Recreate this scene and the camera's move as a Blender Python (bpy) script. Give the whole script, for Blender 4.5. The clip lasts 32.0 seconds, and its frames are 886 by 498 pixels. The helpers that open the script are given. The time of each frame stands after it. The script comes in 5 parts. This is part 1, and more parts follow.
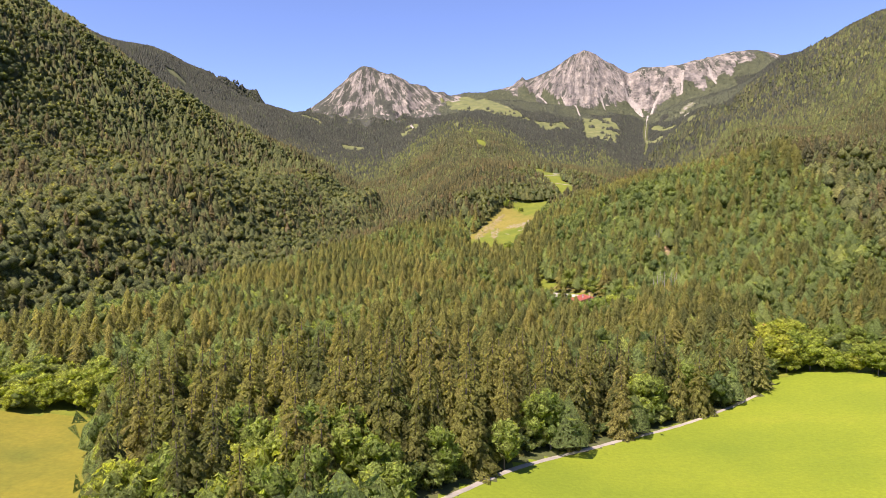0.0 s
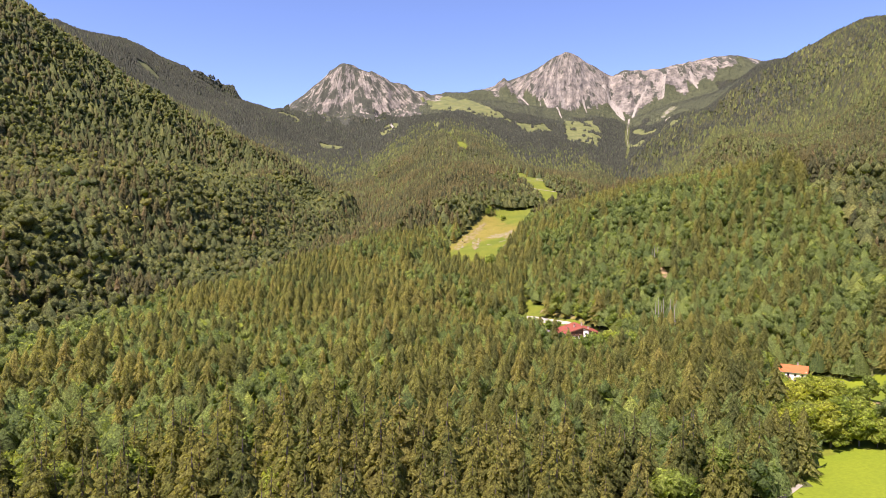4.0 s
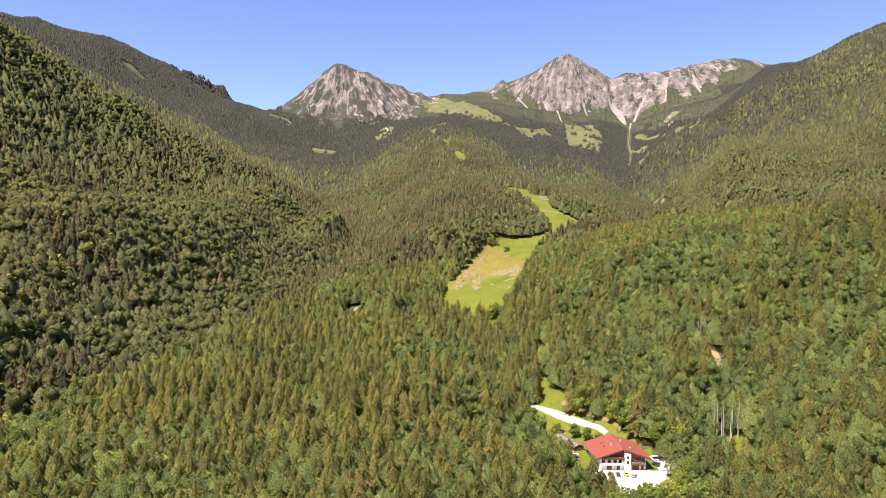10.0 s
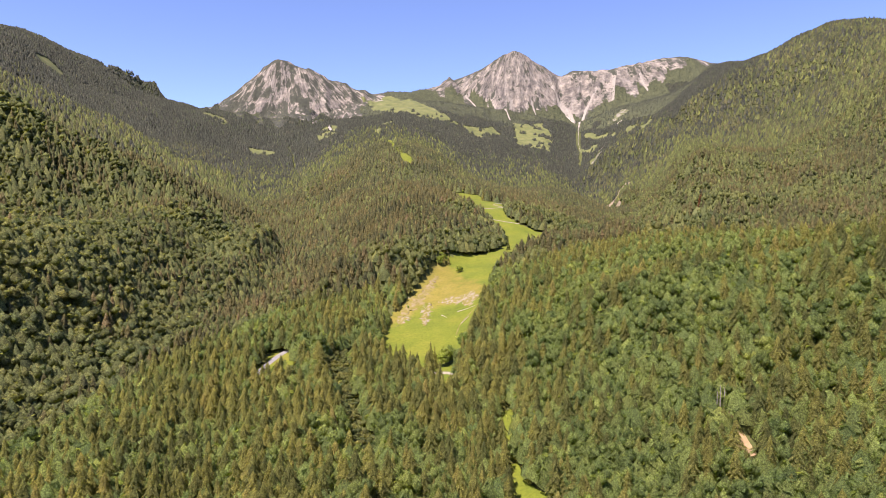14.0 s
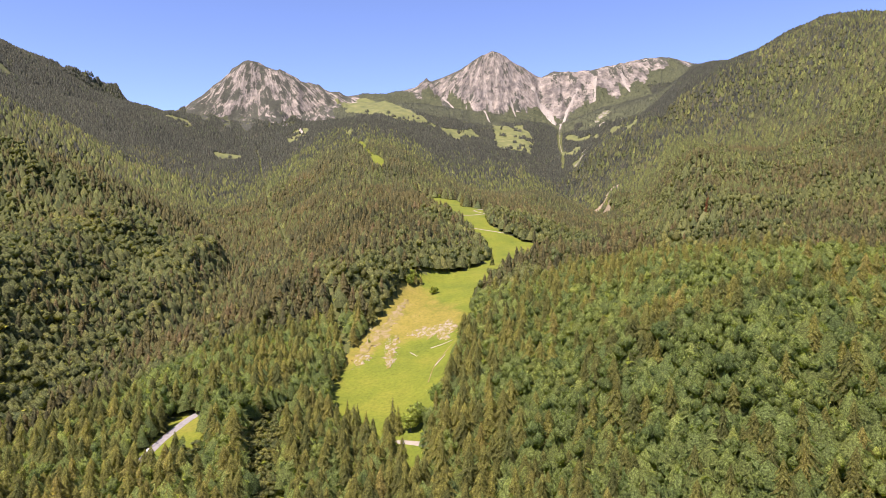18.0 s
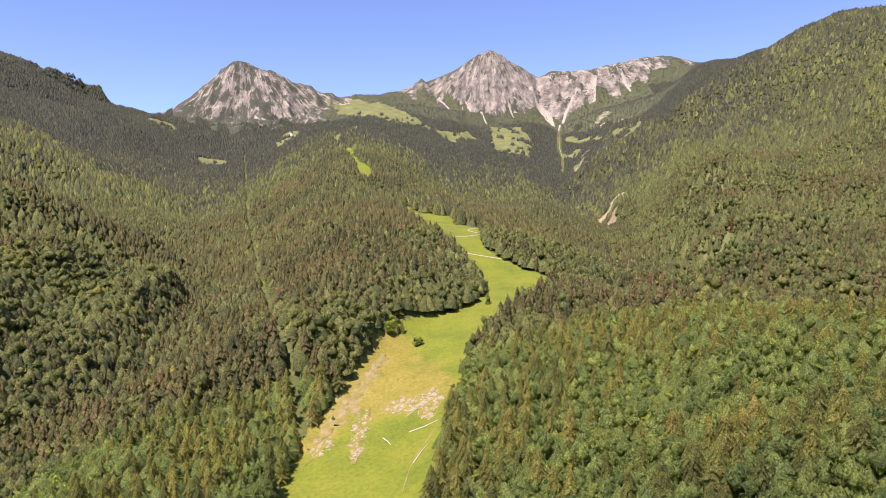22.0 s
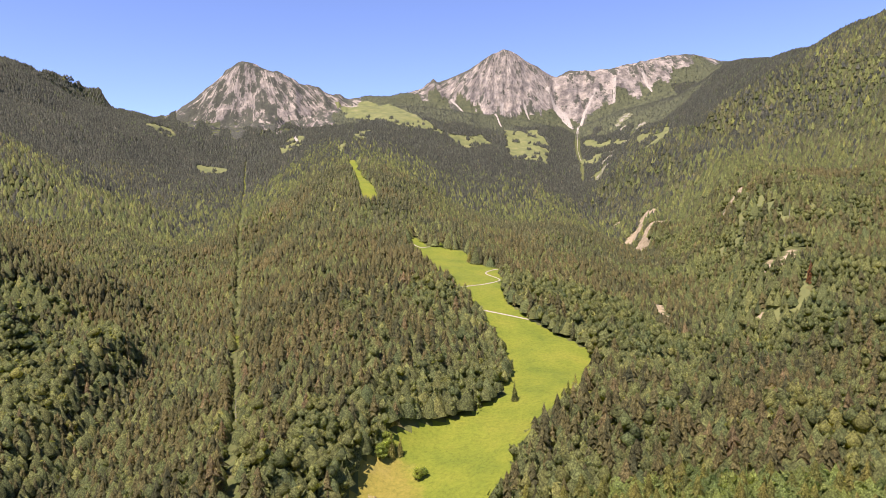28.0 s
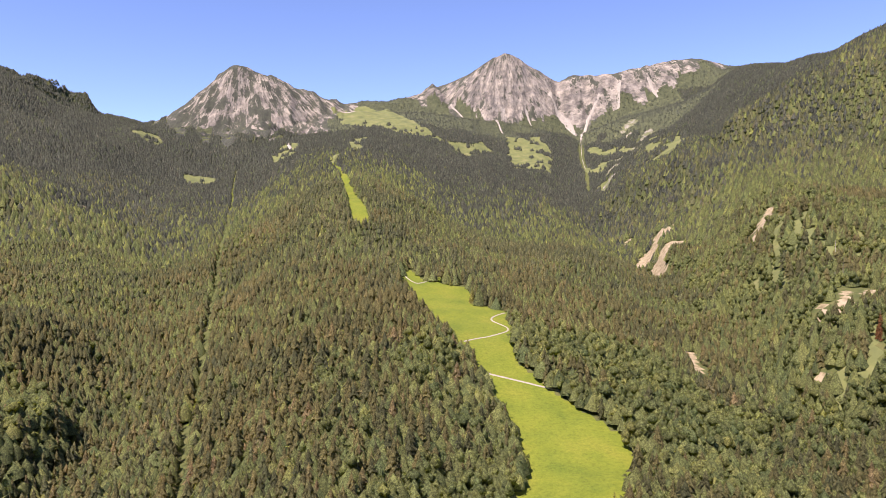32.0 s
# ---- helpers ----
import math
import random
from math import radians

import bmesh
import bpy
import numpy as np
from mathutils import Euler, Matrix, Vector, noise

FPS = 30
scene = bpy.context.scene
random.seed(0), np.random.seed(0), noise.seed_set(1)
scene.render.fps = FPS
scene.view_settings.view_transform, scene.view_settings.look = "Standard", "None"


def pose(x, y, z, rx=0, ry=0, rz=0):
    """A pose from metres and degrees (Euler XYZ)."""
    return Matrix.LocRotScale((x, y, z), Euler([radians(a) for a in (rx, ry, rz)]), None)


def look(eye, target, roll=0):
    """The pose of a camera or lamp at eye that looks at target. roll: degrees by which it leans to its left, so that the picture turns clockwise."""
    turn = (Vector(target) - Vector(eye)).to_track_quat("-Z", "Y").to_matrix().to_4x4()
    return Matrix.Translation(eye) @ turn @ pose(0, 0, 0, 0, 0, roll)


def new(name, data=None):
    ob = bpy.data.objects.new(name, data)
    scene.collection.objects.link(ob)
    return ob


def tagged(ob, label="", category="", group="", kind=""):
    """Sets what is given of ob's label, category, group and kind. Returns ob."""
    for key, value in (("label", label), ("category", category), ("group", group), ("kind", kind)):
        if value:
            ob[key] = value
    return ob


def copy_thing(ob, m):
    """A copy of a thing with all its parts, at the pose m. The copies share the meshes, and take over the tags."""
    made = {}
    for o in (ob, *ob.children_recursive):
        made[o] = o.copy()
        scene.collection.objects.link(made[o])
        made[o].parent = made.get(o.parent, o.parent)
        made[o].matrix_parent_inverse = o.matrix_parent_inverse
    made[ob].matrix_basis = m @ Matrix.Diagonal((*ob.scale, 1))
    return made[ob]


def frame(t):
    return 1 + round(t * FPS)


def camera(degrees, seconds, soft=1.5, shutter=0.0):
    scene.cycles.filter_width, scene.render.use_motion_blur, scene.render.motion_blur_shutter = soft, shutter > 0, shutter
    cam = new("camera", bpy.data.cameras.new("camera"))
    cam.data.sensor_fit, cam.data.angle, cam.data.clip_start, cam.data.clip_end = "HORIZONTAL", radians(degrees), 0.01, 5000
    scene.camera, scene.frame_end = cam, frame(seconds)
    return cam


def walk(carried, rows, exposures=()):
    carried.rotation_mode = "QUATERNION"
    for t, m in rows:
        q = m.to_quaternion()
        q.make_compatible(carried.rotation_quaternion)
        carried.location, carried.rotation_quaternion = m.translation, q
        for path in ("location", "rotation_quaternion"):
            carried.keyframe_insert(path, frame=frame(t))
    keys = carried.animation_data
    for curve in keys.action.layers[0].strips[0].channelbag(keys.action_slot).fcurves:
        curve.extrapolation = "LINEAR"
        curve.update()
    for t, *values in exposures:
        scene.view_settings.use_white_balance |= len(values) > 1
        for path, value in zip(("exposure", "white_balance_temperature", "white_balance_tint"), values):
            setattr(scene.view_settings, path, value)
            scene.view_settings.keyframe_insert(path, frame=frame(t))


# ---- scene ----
# The flight: seconds, eye, point looked at, roll.
cam = camera(65.6, 32.0, 0.7)
PATH = [
    (0, (-0.29, -69.69, -19.38), (-3.63, 30.19, -22.84), -0.28),
    (0.5, (-0.63, -64.02, -18.11), (-4.03, 35.86, -21.57), -0.16),
    (1, (-0.69, -58.07, -16.58), (-4.03, 41.81, -20.11), -0.07),
    (1.5, (-0.87, -51.51, -14.92), (-3.43, 48.39, -18.44), 0.09),
    (2, (-0.82, -44.91, -13.15), (-2.68, 55.01, -16.74), 0.14),
    (2.5, (-0.75, -38.37, -11.56), (-1.64, 61.56, -15.15), 0.25),
    (3, (-0.95, -31.74, -9.81), (-1.43, 68.20, -13.41), 0.35),
    (3.5, (-0.85, -25.26, -8.11), (-1.23, 74.67, -11.75), 0.44),
    (5.5, (0.00, -0.00, 0.00), (0.00, 99.94, -3.49), 0.71),
    (6, (0.02, 6.26, 2.54), (0.07, 106.20, -0.97), 0.78),
    (6.5, (0.05, 11.94, 5.48), (0.12, 111.88, 1.90), 0.84),
    (7, (0.09, 18.19, 8.04), (0.20, 118.12, 4.43), 0.87),
    (7.5, (0.29, 25.53, 11.05), (0.39, 125.46, 7.35), 0.87),
    (8, (0.12, 36.82, 16.09), (0.24, 136.75, 12.39), 0.88),
    (8.5, (-0.31, 48.75, 21.14), (-0.14, 148.67, 17.37), 0.91),
    (9, (-0.88, 61.01, 26.00), (-0.71, 160.93, 22.20), 0.89),
    (9.5, (-1.63, 73.21, 30.76), (-1.40, 173.13, 26.96), 0.90),
    (10, (-2.28, 85.31, 35.35), (-1.96, 185.24, 31.48), 0.89),
    (10.5, (-2.59, 97.50, 40.20), (-2.28, 197.42, 36.31), 0.79),
    (11, (-2.76, 109.54, 45.17), (-2.47, 209.46, 41.26), 0.72),
    (11.5, (-2.67, 122.04, 49.18), (-1.01, 221.95, 45.26), 0.65),
    (12, (-2.53, 135.71, 52.85), (2.51, 235.50, 48.83), 0.54),
    (12.5, (-2.00, 150.45, 55.77), (5.11, 250.11, 51.60), 0.47),
    (13, (-0.42, 166.10, 57.39), (6.82, 265.74, 53.15), 0.37),
    (13.5, (1.58, 182.54, 57.47), (9.02, 282.17, 53.26), 0.31),
    (14, (3.78, 199.81, 57.02), (11.54, 299.43, 52.89), 0.25),
    (14.5, (6.22, 217.39, 56.24), (14.21, 316.99, 52.25), 0.24),
    (16.5, (13.66, 287.76, 55.84), (22.88, 387.28, 52.42), 0.22),
    (17, (15.89, 303.25, 57.76), (25.29, 402.74, 54.34), 0.06),
    (17.5, (19.03, 317.79, 60.18), (29.10, 417.23, 56.75), -0.12),
    (18, (22.55, 332.28, 62.69), (33.22, 431.65, 59.26), -0.25),
    (18.5, (26.35, 346.91, 65.32), (37.32, 446.25, 61.87), -0.27),
    (19, (30.34, 361.42, 68.57), (41.45, 460.74, 65.09), -0.34),
    (19.5, (33.35, 375.50, 72.42), (44.48, 474.81, 68.91), -0.36),
    (20, (36.05, 389.05, 76.20), (47.32, 488.35, 72.74), -0.39),
    (20.5, (38.59, 401.91, 79.72), (49.82, 501.22, 76.28), -0.43),
    (21, (40.45, 414.77, 83.46), (51.65, 514.07, 79.93), -0.45),
    (21.5, (42.67, 428.41, 87.42), (53.82, 527.72, 83.83), -0.46),
    (22, (44.38, 441.63, 91.82), (55.34, 540.96, 88.27), -0.52),
    (22.5, (45.99, 453.46, 96.23), (56.80, 552.82, 92.78), -0.52),
    (23, (47.12, 463.18, 99.35), (57.81, 562.55, 95.80), -0.56),
    (23.5, (48.13, 473.68, 103.43), (57.87, 573.14, 99.78), -0.58),
    (24, (49.67, 485.70, 107.92), (58.98, 585.20, 104.20), -0.61),
    (24.5, (50.57, 498.96, 112.89), (60.26, 598.42, 109.05), -0.61),
    (25, (52.07, 512.04, 117.14), (60.62, 611.60, 113.36), -0.65),
    (25.5, (53.89, 525.21, 121.44), (62.17, 624.79, 117.48), -0.67),
    (27.5, (59.62, 576.58, 138.74), (68.43, 676.12, 134.99), -0.59),
    (28, (60.76, 586.89, 142.21), (69.90, 686.39, 138.23), -0.50),
    (28.5, (61.62, 599.08, 146.55), (70.49, 698.60, 142.46), -0.37),
    (29, (62.86, 612.78, 151.04), (72.07, 712.27, 146.94), -0.29),
    (29.5, (64.33, 628.25, 155.72), (74.89, 727.60, 151.53), -0.34),
    (30, (66.51, 644.27, 160.38), (78.25, 743.49, 156.08), -0.34),
    (30.5, (68.68, 659.97, 164.88), (76.98, 759.53, 160.62), -0.39),
    (31, (70.02, 674.01, 169.28), (78.24, 773.60, 165.46), -0.42),
    (31.5, (70.69, 685.96, 172.74), (79.67, 785.47, 168.68), -0.38),
    (32, (71.77, 697.16, 175.70), (81.03, 796.66, 172.07), -0.39),
]
walk(cam, [(t, look(eye, target, roll)) for t, eye, target, roll in PATH],
     [(0, 1.32, 6800, 33), (32, 1.32, 6800, 33)])

# World and sun: clear summer day, sun high, to the left of and behind the flight.
SUN_WAY = Vector((0.42, 0.45, -1.0)).normalized()
world = bpy.data.worlds.new("sky")
scene.world = world
world.use_nodes = True
wn = world.node_tree.nodes
wl = world.node_tree.links
sky = wn.new("ShaderNodeTexSky")
sky.sky_type = "NISHITA"
sky.sun_disc = False
sky.sun_elevation = math.asin(-SUN_WAY.z)
sky.sun_rotation = math.atan2(-SUN_WAY.x, -SUN_WAY.y)
sky.air_density = 0.75
sky.dust_density = 0.0
sky.ozone_density = 5.5
sky.altitude = 2400
wn["Background"].inputs["Strength"].default_value = 0.116
wl.new(sky.outputs["Color"], wn["Background"].inputs["Color"])
sun = new("sun", bpy.data.lights.new("sun", "SUN"))
sun.data.energy = 4.5
sun.data.angle = radians(0.5)
sun.data.color = (1.0, 0.95, 0.86)
sun.matrix_world = look((0, 0, 1500), Vector((0, 0, 1500)) + SUN_WAY)

# ---- the lie of the land ----
# Crest lines and valley lines in plan with their heights; the slopes run between them.
LAND_LINES = {
    "valley_floor": [(60, -700, -84), (60, 250, -84), (50, 450, -81), (30, 600, -68), (10, 740, -55), (0, 820, -42)],
    "meadow_spur": [(15, 850, -34), (60, 930, -10), (120, 1010, 14), (180, 1090, 30), (195, 1160, 42), (150, 1300, 78), (110, 1480, 115),
                    (55, 1690, 163), (42, 1850, 208), (30, 2000, 235), (10, 2400, 331), (0, 2900, 422), (30, 3300, 500), (90, 3700, 628), (115, 4000, 725)],
    "wooded_knoll": [(10, 950, 12), (50, 1040, 40), (75, 1120, 54), (80, 1200, 65), (74, 1300, 82), (58, 1400, 102), (40, 1500, 118)],
    "side_valley": [(-150, 650, -64), (-165, 780, -56), (-160, 900, -48), (-135, 1045, -38), (-145, 1180, -10), (-150, 1320, 5), (-200, 1500, 36),
                    (-260, 1700, 66), (-305, 1882, 98), (-400, 2400, 190), (-450, 3000, 320)],
    "west_spur": [(-900, 1050, 480), (-714, 1150, 345), (-559, 1230, 226), (-485, 1290, 176), (-364, 1330, 126), (-290, 1400, 80)],
    "west_crest": [(-900, 1050, 480), (-810, 700, 420), (-780, 200, 360), (-780, -700, 340)],
    "west_foot": [(-230, -700, -82), (-225, 100, -82), (-205, 300, -80), (-195, 480, -72), (-185, 600, -66)],
    "west_ridge": [(-2000, 1500, 720), (-1650, 2200, 690), (-1484, 2600, 722), (-1425, 3000, 768), (-1370, 3400, 780), (-1300, 3650, 815), (-1245, 3790, 800), (-1205, 3840, 740), (-1150, 3890, 670), (-1084, 4200, 660)],
    "peaks": [(-1084, 4200, 660), (-985, 4250, 705), (-900, 4280, 780), (-800, 4310, 880), (-720, 4320, 945), (-665, 4330, 984), (-580, 4330, 984), (-540, 4330, 958), (-470, 4330, 930), (-335, 4330, 862), (-104, 4300, 795),
              (115, 4230, 800), (300, 4330, 870), (335, 4330, 896), (358, 4330, 922), (384, 4330, 902), (450, 4330, 922), (560, 4330, 975), (660, 4330, 1040), (743, 4330, 1070), (830, 4330, 1035), (947, 4330, 980), (1040, 4330, 930),
              (1106, 4342, 975), (1250, 4330, 965), (1480, 4330, 1000), (1620, 4330, 1050), (1766, 4330, 1066), (1998, 4330, 1020)],
    "west_flank": [(-1100, 3600, 612), (-1085, 3780, 620)],
    "west_basin": [(-960, 3050, 490), (-900, 3400, 535), (-870, 3700, 575)],
    "alp_spur": [(590, 3120, 345), (690, 3400, 430), (730, 3680, 535), (760, 3850, 590)],
    "east_foot_spur": [(470, 300, 10), (360, 520, 28), (308, 600, 40), (280, 730, 38), (262, 900, 36), (245, 980, 24)],
    "east_foot": [(260, -700, -83), (260, 200, -83), (190, 340, -82), (135, 420, -76), (100, 500, -66)],
    "gorge": [(620, 250, -60), (490, 650, -28), (385, 900, -14), (380, 1050, 4), (385, 1250, 24), (450, 1500, 52), (548, 1850, 78), (596, 2150, 118), (622, 2500, 170), (680, 2800, 232),
              (775, 3060, 290), (860, 3350, 372), (960, 3600, 450), (1030, 3900, 570)],
    "east_ridge": [(1050, -700, 240), (1050, 200, 250), (1060, 800, 310), (1160, 1300, 400), (1290, 1800, 530), (1345, 2040, 620), (1352, 2230, 664), (1440, 2600, 655),
                   (1600, 3200, 770), (1850, 3900, 930), (1998, 4330, 1020)],
    "valley_west": [(-110, -700, -83), (-110, 200, -82), (-100, 430, -77), (-90, 560, -70)],
    "west_slope": [(-300, -700, -25), (-300, 100, -20), (-325, 400, -14), (-338, 585, 10), (-328, 680, 38), (-312, 780, 40), (-285, 1000, 42), (-290, 1195, 72)],
    "west_step": [(-190, 1010, -10), (-205, 1120, 22), (-180, 1225, 40)],
    "east_slope": [(470, 1000, 30), (490, 1150, 58), (505, 1215, 85), (560, 1360, 112), (660, 1520, 172), (740, 1760, 215), (900, 2300, 340), (1080, 3000, 500)],
    "scar_bank": [(575, 1830, 128), (618, 1925, 142), (665, 2010, 165), (720, 2090, 190)],
    "inn_slope": [(150, 485, -54), (175, 548, -20), (210, 620, 18)],
    "central_east": [(160, 3100, 448), (330, 2850, 362), (425, 2500, 255), (408, 2050, 148), (330, 1750, 110)],
    "east_spur": [(1290, 2230, 628), (1180, 2240, 566), (1050, 2270, 496), (900, 2350, 384), (800, 2420, 318), (761, 2415, 298), (695, 2425, 262), (655, 2445, 214)],
    "west_hollow": [(-300, 1620, 72), (-420, 1850, 120), (-560, 2050, 190), (-800, 2120, 330), (-1250, 2000, 550)],
    "apron": [(-900, 3900, 570), (-600, 3930, 600), (-300, 3930, 610), (-50, 3950, 690), (250, 3980, 700), (700, 3960, 650), (1000, 3950, 590), (1300, 3950, 690), (1700, 3950, 800)],
    "back": [(-3000, 4950, 250), (3000, 4950, 250)],
    "far_west": [(-3000, -700, 300), (-3000, 4950, 500)],
    "far_east": [(3000, -700, 300), (3000, 4950, 500)],
}


ROCK_FOOT = [(-1010, 680), (-727, 570), (-521, 520), (-342, 500), (-176, 570), (-91, 640), (0, 830), (400, 790), (580, 714), (640, 640), (870, 715), (1020, 690), (1096, 640),
             (1309, 780), (1420, 800), (1500, 880), (1598, 920), (1750, 985), (1960, 985)]
# levelled ground: x, y, radius, height
PADS = [(85, 411, 24, -79.3), (88, 386, 18, -79.6), (187, 350, 30, -89.6), (64, 436, 11, -78.4)]


def line_near(points, x, y):
    """Plan distance to a line, and the line's height at its nearest place."""
    best = np.full(x.shape, 1e18)
    height, pull = np.zeros(x.shape), np.zeros(x.shape)
    for (ax, ay, az), (bx, by, bz) in zip(points, points[1:]):
        vx, vy = bx - ax, by - ay
        s = np.clip(((x - ax) * vx + (y - ay) * vy) / (vx * vx + vy * vy), 0, 1)
        d = (x - ax - s * vx) ** 2 + (y - ay - s * vy) ** 2
        best = np.minimum(best, d)
        w = (d / 100 + 0.2) ** -4
        height += w * (az + s * (bz - az))
        pull += w
    return np.sqrt(best), height / pull


def value_noise(x, y, size, seed):
    """Smooth noise from -1 to 1 on a lattice of that size."""
    u, v = x / size, y / size
    iu, iv = np.floor(u).astype(np.int64), np.floor(v).astype(np.int64)
    fu, fv = u - iu, v - iv
    fu, fv = fu * fu * (3 - 2 * fu), fv * fv * (3 - 2 * fv)

    def corner(a, b):
        n = (a * 374761393 + b * 668265263 + seed * 974711) & 0x7FFFFFFF
        n = ((n ^ (n >> 13)) * 1274126177) & 0x7FFFFFFF
        return ((n ^ (n >> 16)) & 0xFFFF) / 32767.5 - 1

    low = corner(iu, iv) * (1 - fu) + corner(iu + 1, iv) * fu
    high = corner(iu, iv + 1) * (1 - fu) + corner(iu + 1, iv + 1) * fu
    return low * (1 - fv) + high * fv


def ridged(x, y, size, seed):
    return 1 - np.abs(value_noise(x, y, size, seed)) * 2


def land(x, y):
    """Height of the bare ground."""
    x, y = np.asarray(x, float), np.asarray(y, float)
    total, weights = np.zeros(x.shape), np.zeros(x.shape)
    for points in LAND_LINES.values():
        d, z = line_near(points, x, y)
        w = 1 / (d + 4) ** 2.4
        total += w * z
        weights += w
    h = total / weights
    # gullies and bumps grow with height above the valley floor
    wild = np.clip((h + 60) / 250, 0.0, 1.0)
    h = h + wild * (7 * value_noise(x, y, 160, 1) + 4 * value_noise(x, y, 70, 2)) + np.clip(wild, 0.12, 1) * 1.3 * value_noise(x, y, 24, 3)
    # wooded ribs and gullies on the far slopes
    h = h + 17 * np.clip((y - 1500) / 600, 0, 1) * np.clip((3500 - y) / 400, 0, 1) * (ridged(x + 0.45 * y, 0.35 * y - 0.3 * x, 190, 8) - 0.2)
    # ribs and gullies of the rock faces, calmer along the crest
    crest, _ = line_near(LAND_LINES["peaks"], x, y)
    high = np.clip((h - np.interp(x, *zip(*ROCK_FOOT)) + 40) / 120, 0, 1) * np.clip((y - 3300) / 200, 0, 1) * np.clip(crest / 110, 0.12, 1) * (x < 1800)
    h = h + high * (46 * ridged(x + 0.3 * y, 0.3 * y, 120, 4) + 26 * ridged(x - 0.2 * y, 0.35 * y, 52, 5) + 12 * ridged(x, 0.6 * y, 25, 6) - 36)
    for px, py, r, z in PADS:
        d = np.hypot(x - px, y - py)
        s = np.clip((1.7 * r - d) / (0.7 * r), 0, 1)
        h = h + (z - h) * s * s * (3 - 2 * s)
    return h


# Open ground in plan.
MEADOW = [(6, 712), (-2, 735), (-4, 770), (-2, 815), (3, 850), (14, 872), (27, 905), (38, 930), (46, 950), (48, 968), (72, 1000), (114, 1026), (143, 1050),
          (156, 1100), (156, 1145), (151, 1190), (142, 1235), (126, 1275), (108, 1370), (94, 1440), (97, 1510), (110, 1520), (128, 1486), (172, 1468),
          (172, 1400), (200, 1380), (192, 1306), (184, 1240), (198, 1198), (216, 1170), (227, 1130), (226, 1092), (200, 1040), (178, 1008),
          (158, 981), (139, 955), (116, 915), (101, 860), (88, 820), (80, 785), (74, 757), (64, 724), (46, 704), (30, 690), (18, 694)]
FIELD_EAST = [(-40, -700), (-45, 0), (-4, 80), (10, 101), (27, 119), (46, 136), (67, 151), (92, 170), (106, 180), (118, 197), (130, 199), (150, 186), (185, 166), (270, 150), (300, -700)]
FIELD_WEST = [(-260, -700), (-235, 60), (-170, 140), (-150, 146), (-128, 150), (-113, 141), (-102, 120), (-89, 92), (-73, 62), (-57, 30), (-60, -700)]
UPPER_LANE = [(22, 1790), (34, 1676), (62, 1684), (56, 1758), (18, 2057), (-12, 2262), (-34, 2340), (-44, 2340), (-30, 2262), (0, 2057)]
INN_YARD = [(48, 506), (62, 490), (86, 456), (104, 432), (112, 412), (106, 388), (90, 366), (64, 366), (54, 398), (49, 428), (49, 455), (48, 480)]
INN_LANE = [(63, 545), (57, 496), (84, 462), (80, 482), (70, 520), (66, 560)]
LAWN_EAST = [(142, 262), (150, 300), (162, 330), (164, 356), (176, 374), (198, 376), (212, 364), (224, 346), (230, 330), (214, 296), (212, 268), (180, 258)]
GLADE = [(-76, 656), (-97, 662), (-97, 684), (-92, 708), (-82, 736), (-72, 730), (-72, 702), (-68, 676)]
SNAG_GLADE = [(128, 392), (133, 428), (142, 436), (155, 434), (152, 404), (144, 388)]
SNAG_SCAR = [(155, 478), (158, 494), (158, 514), (166, 520), (170, 504), (166, 490), (163, 478)]
WEST_GLADE = [(-14, 428), (-2, 446), (24, 462), (30, 452), (12, 436)]
HERO = [(-112, 143), (-98, 118), (-86, 92), (-69, 62), (-52, 30), (-36, 30), (-4, 82), (27, 121), (67, 153), (100, 178), (104, 184), (60, 180), (-112, 168)]
HEDGE = [(106, 190), (118, 197), (130, 199), (150, 186), (185, 166), (270, 150), (270, 180), (165, 232), (112, 226)]
WILLOWS = [(-240, 60), (-170, 140), (-128, 150), (-113, 141), (-108, 162), (-124, 188), (-185, 178)]
VIEW_GAP = [(64, 366), (74, 334), (92, 334), (102, 348), (106, 388)]
EAST_GAP = [(118, 230), (165, 225), (205, 240), (240, 300), (146, 300), (130, 262)]
# lanes and rides through the wood: x, y, half width
LANES = [[(-38, 700, 8), (-24, 645, 8), (-17, 600, 8), (-10, 560, 7.5), (-3, 520, 6)], [(65, 555, 6.5), (69, 580, 6.5), (73, 606, 5)], [(44, 702, 9), (43, 668, 9)], [(-82, 727, 9), (-68, 690, 9), (-57, 655, 8)],
         [(-38, 714, 8), (-29, 740, 8), (-19, 752, 6)], [(-31, 690, 9), (-20, 716, 8)],
         [(1030, 3900, 16), (940, 3580, 13), (880, 3320, 10), (790, 3000, 7)]]
CUT = [(10, 822), (5, 858), (-3, 891), (-13, 928), (-24, 975), (-34, 1034), (-46, 1095), (-63, 1184), (-100, 1376), (-141, 1592), (-198, 1889), (-249, 2184), (-324, 2615), (-420, 3150)]
ALPS = [(-215, 3050, 75, 190), (-265, 3330, 52, 160), (-1000, 3950, 45, 110), (-740, 3210, 50, 70), (960, 2800, 50, 80), (1090, 3600, 45, 70), (-475, 2950, 75, 50),
        (885, 2600, 62, 95), (940, 2740, 36, 95), (925, 3330, 40, 95), (1005, 3330, 36, 95), (820, 2950, 26, 50), (1035, 3640, 40, 130), (1100, 3520, 34, 120), (980, 3360, 22, 90), (1010, 2950, 30, 70), (-1200, 2765, 40, 55), (-1060, 3100, 25, 50)]
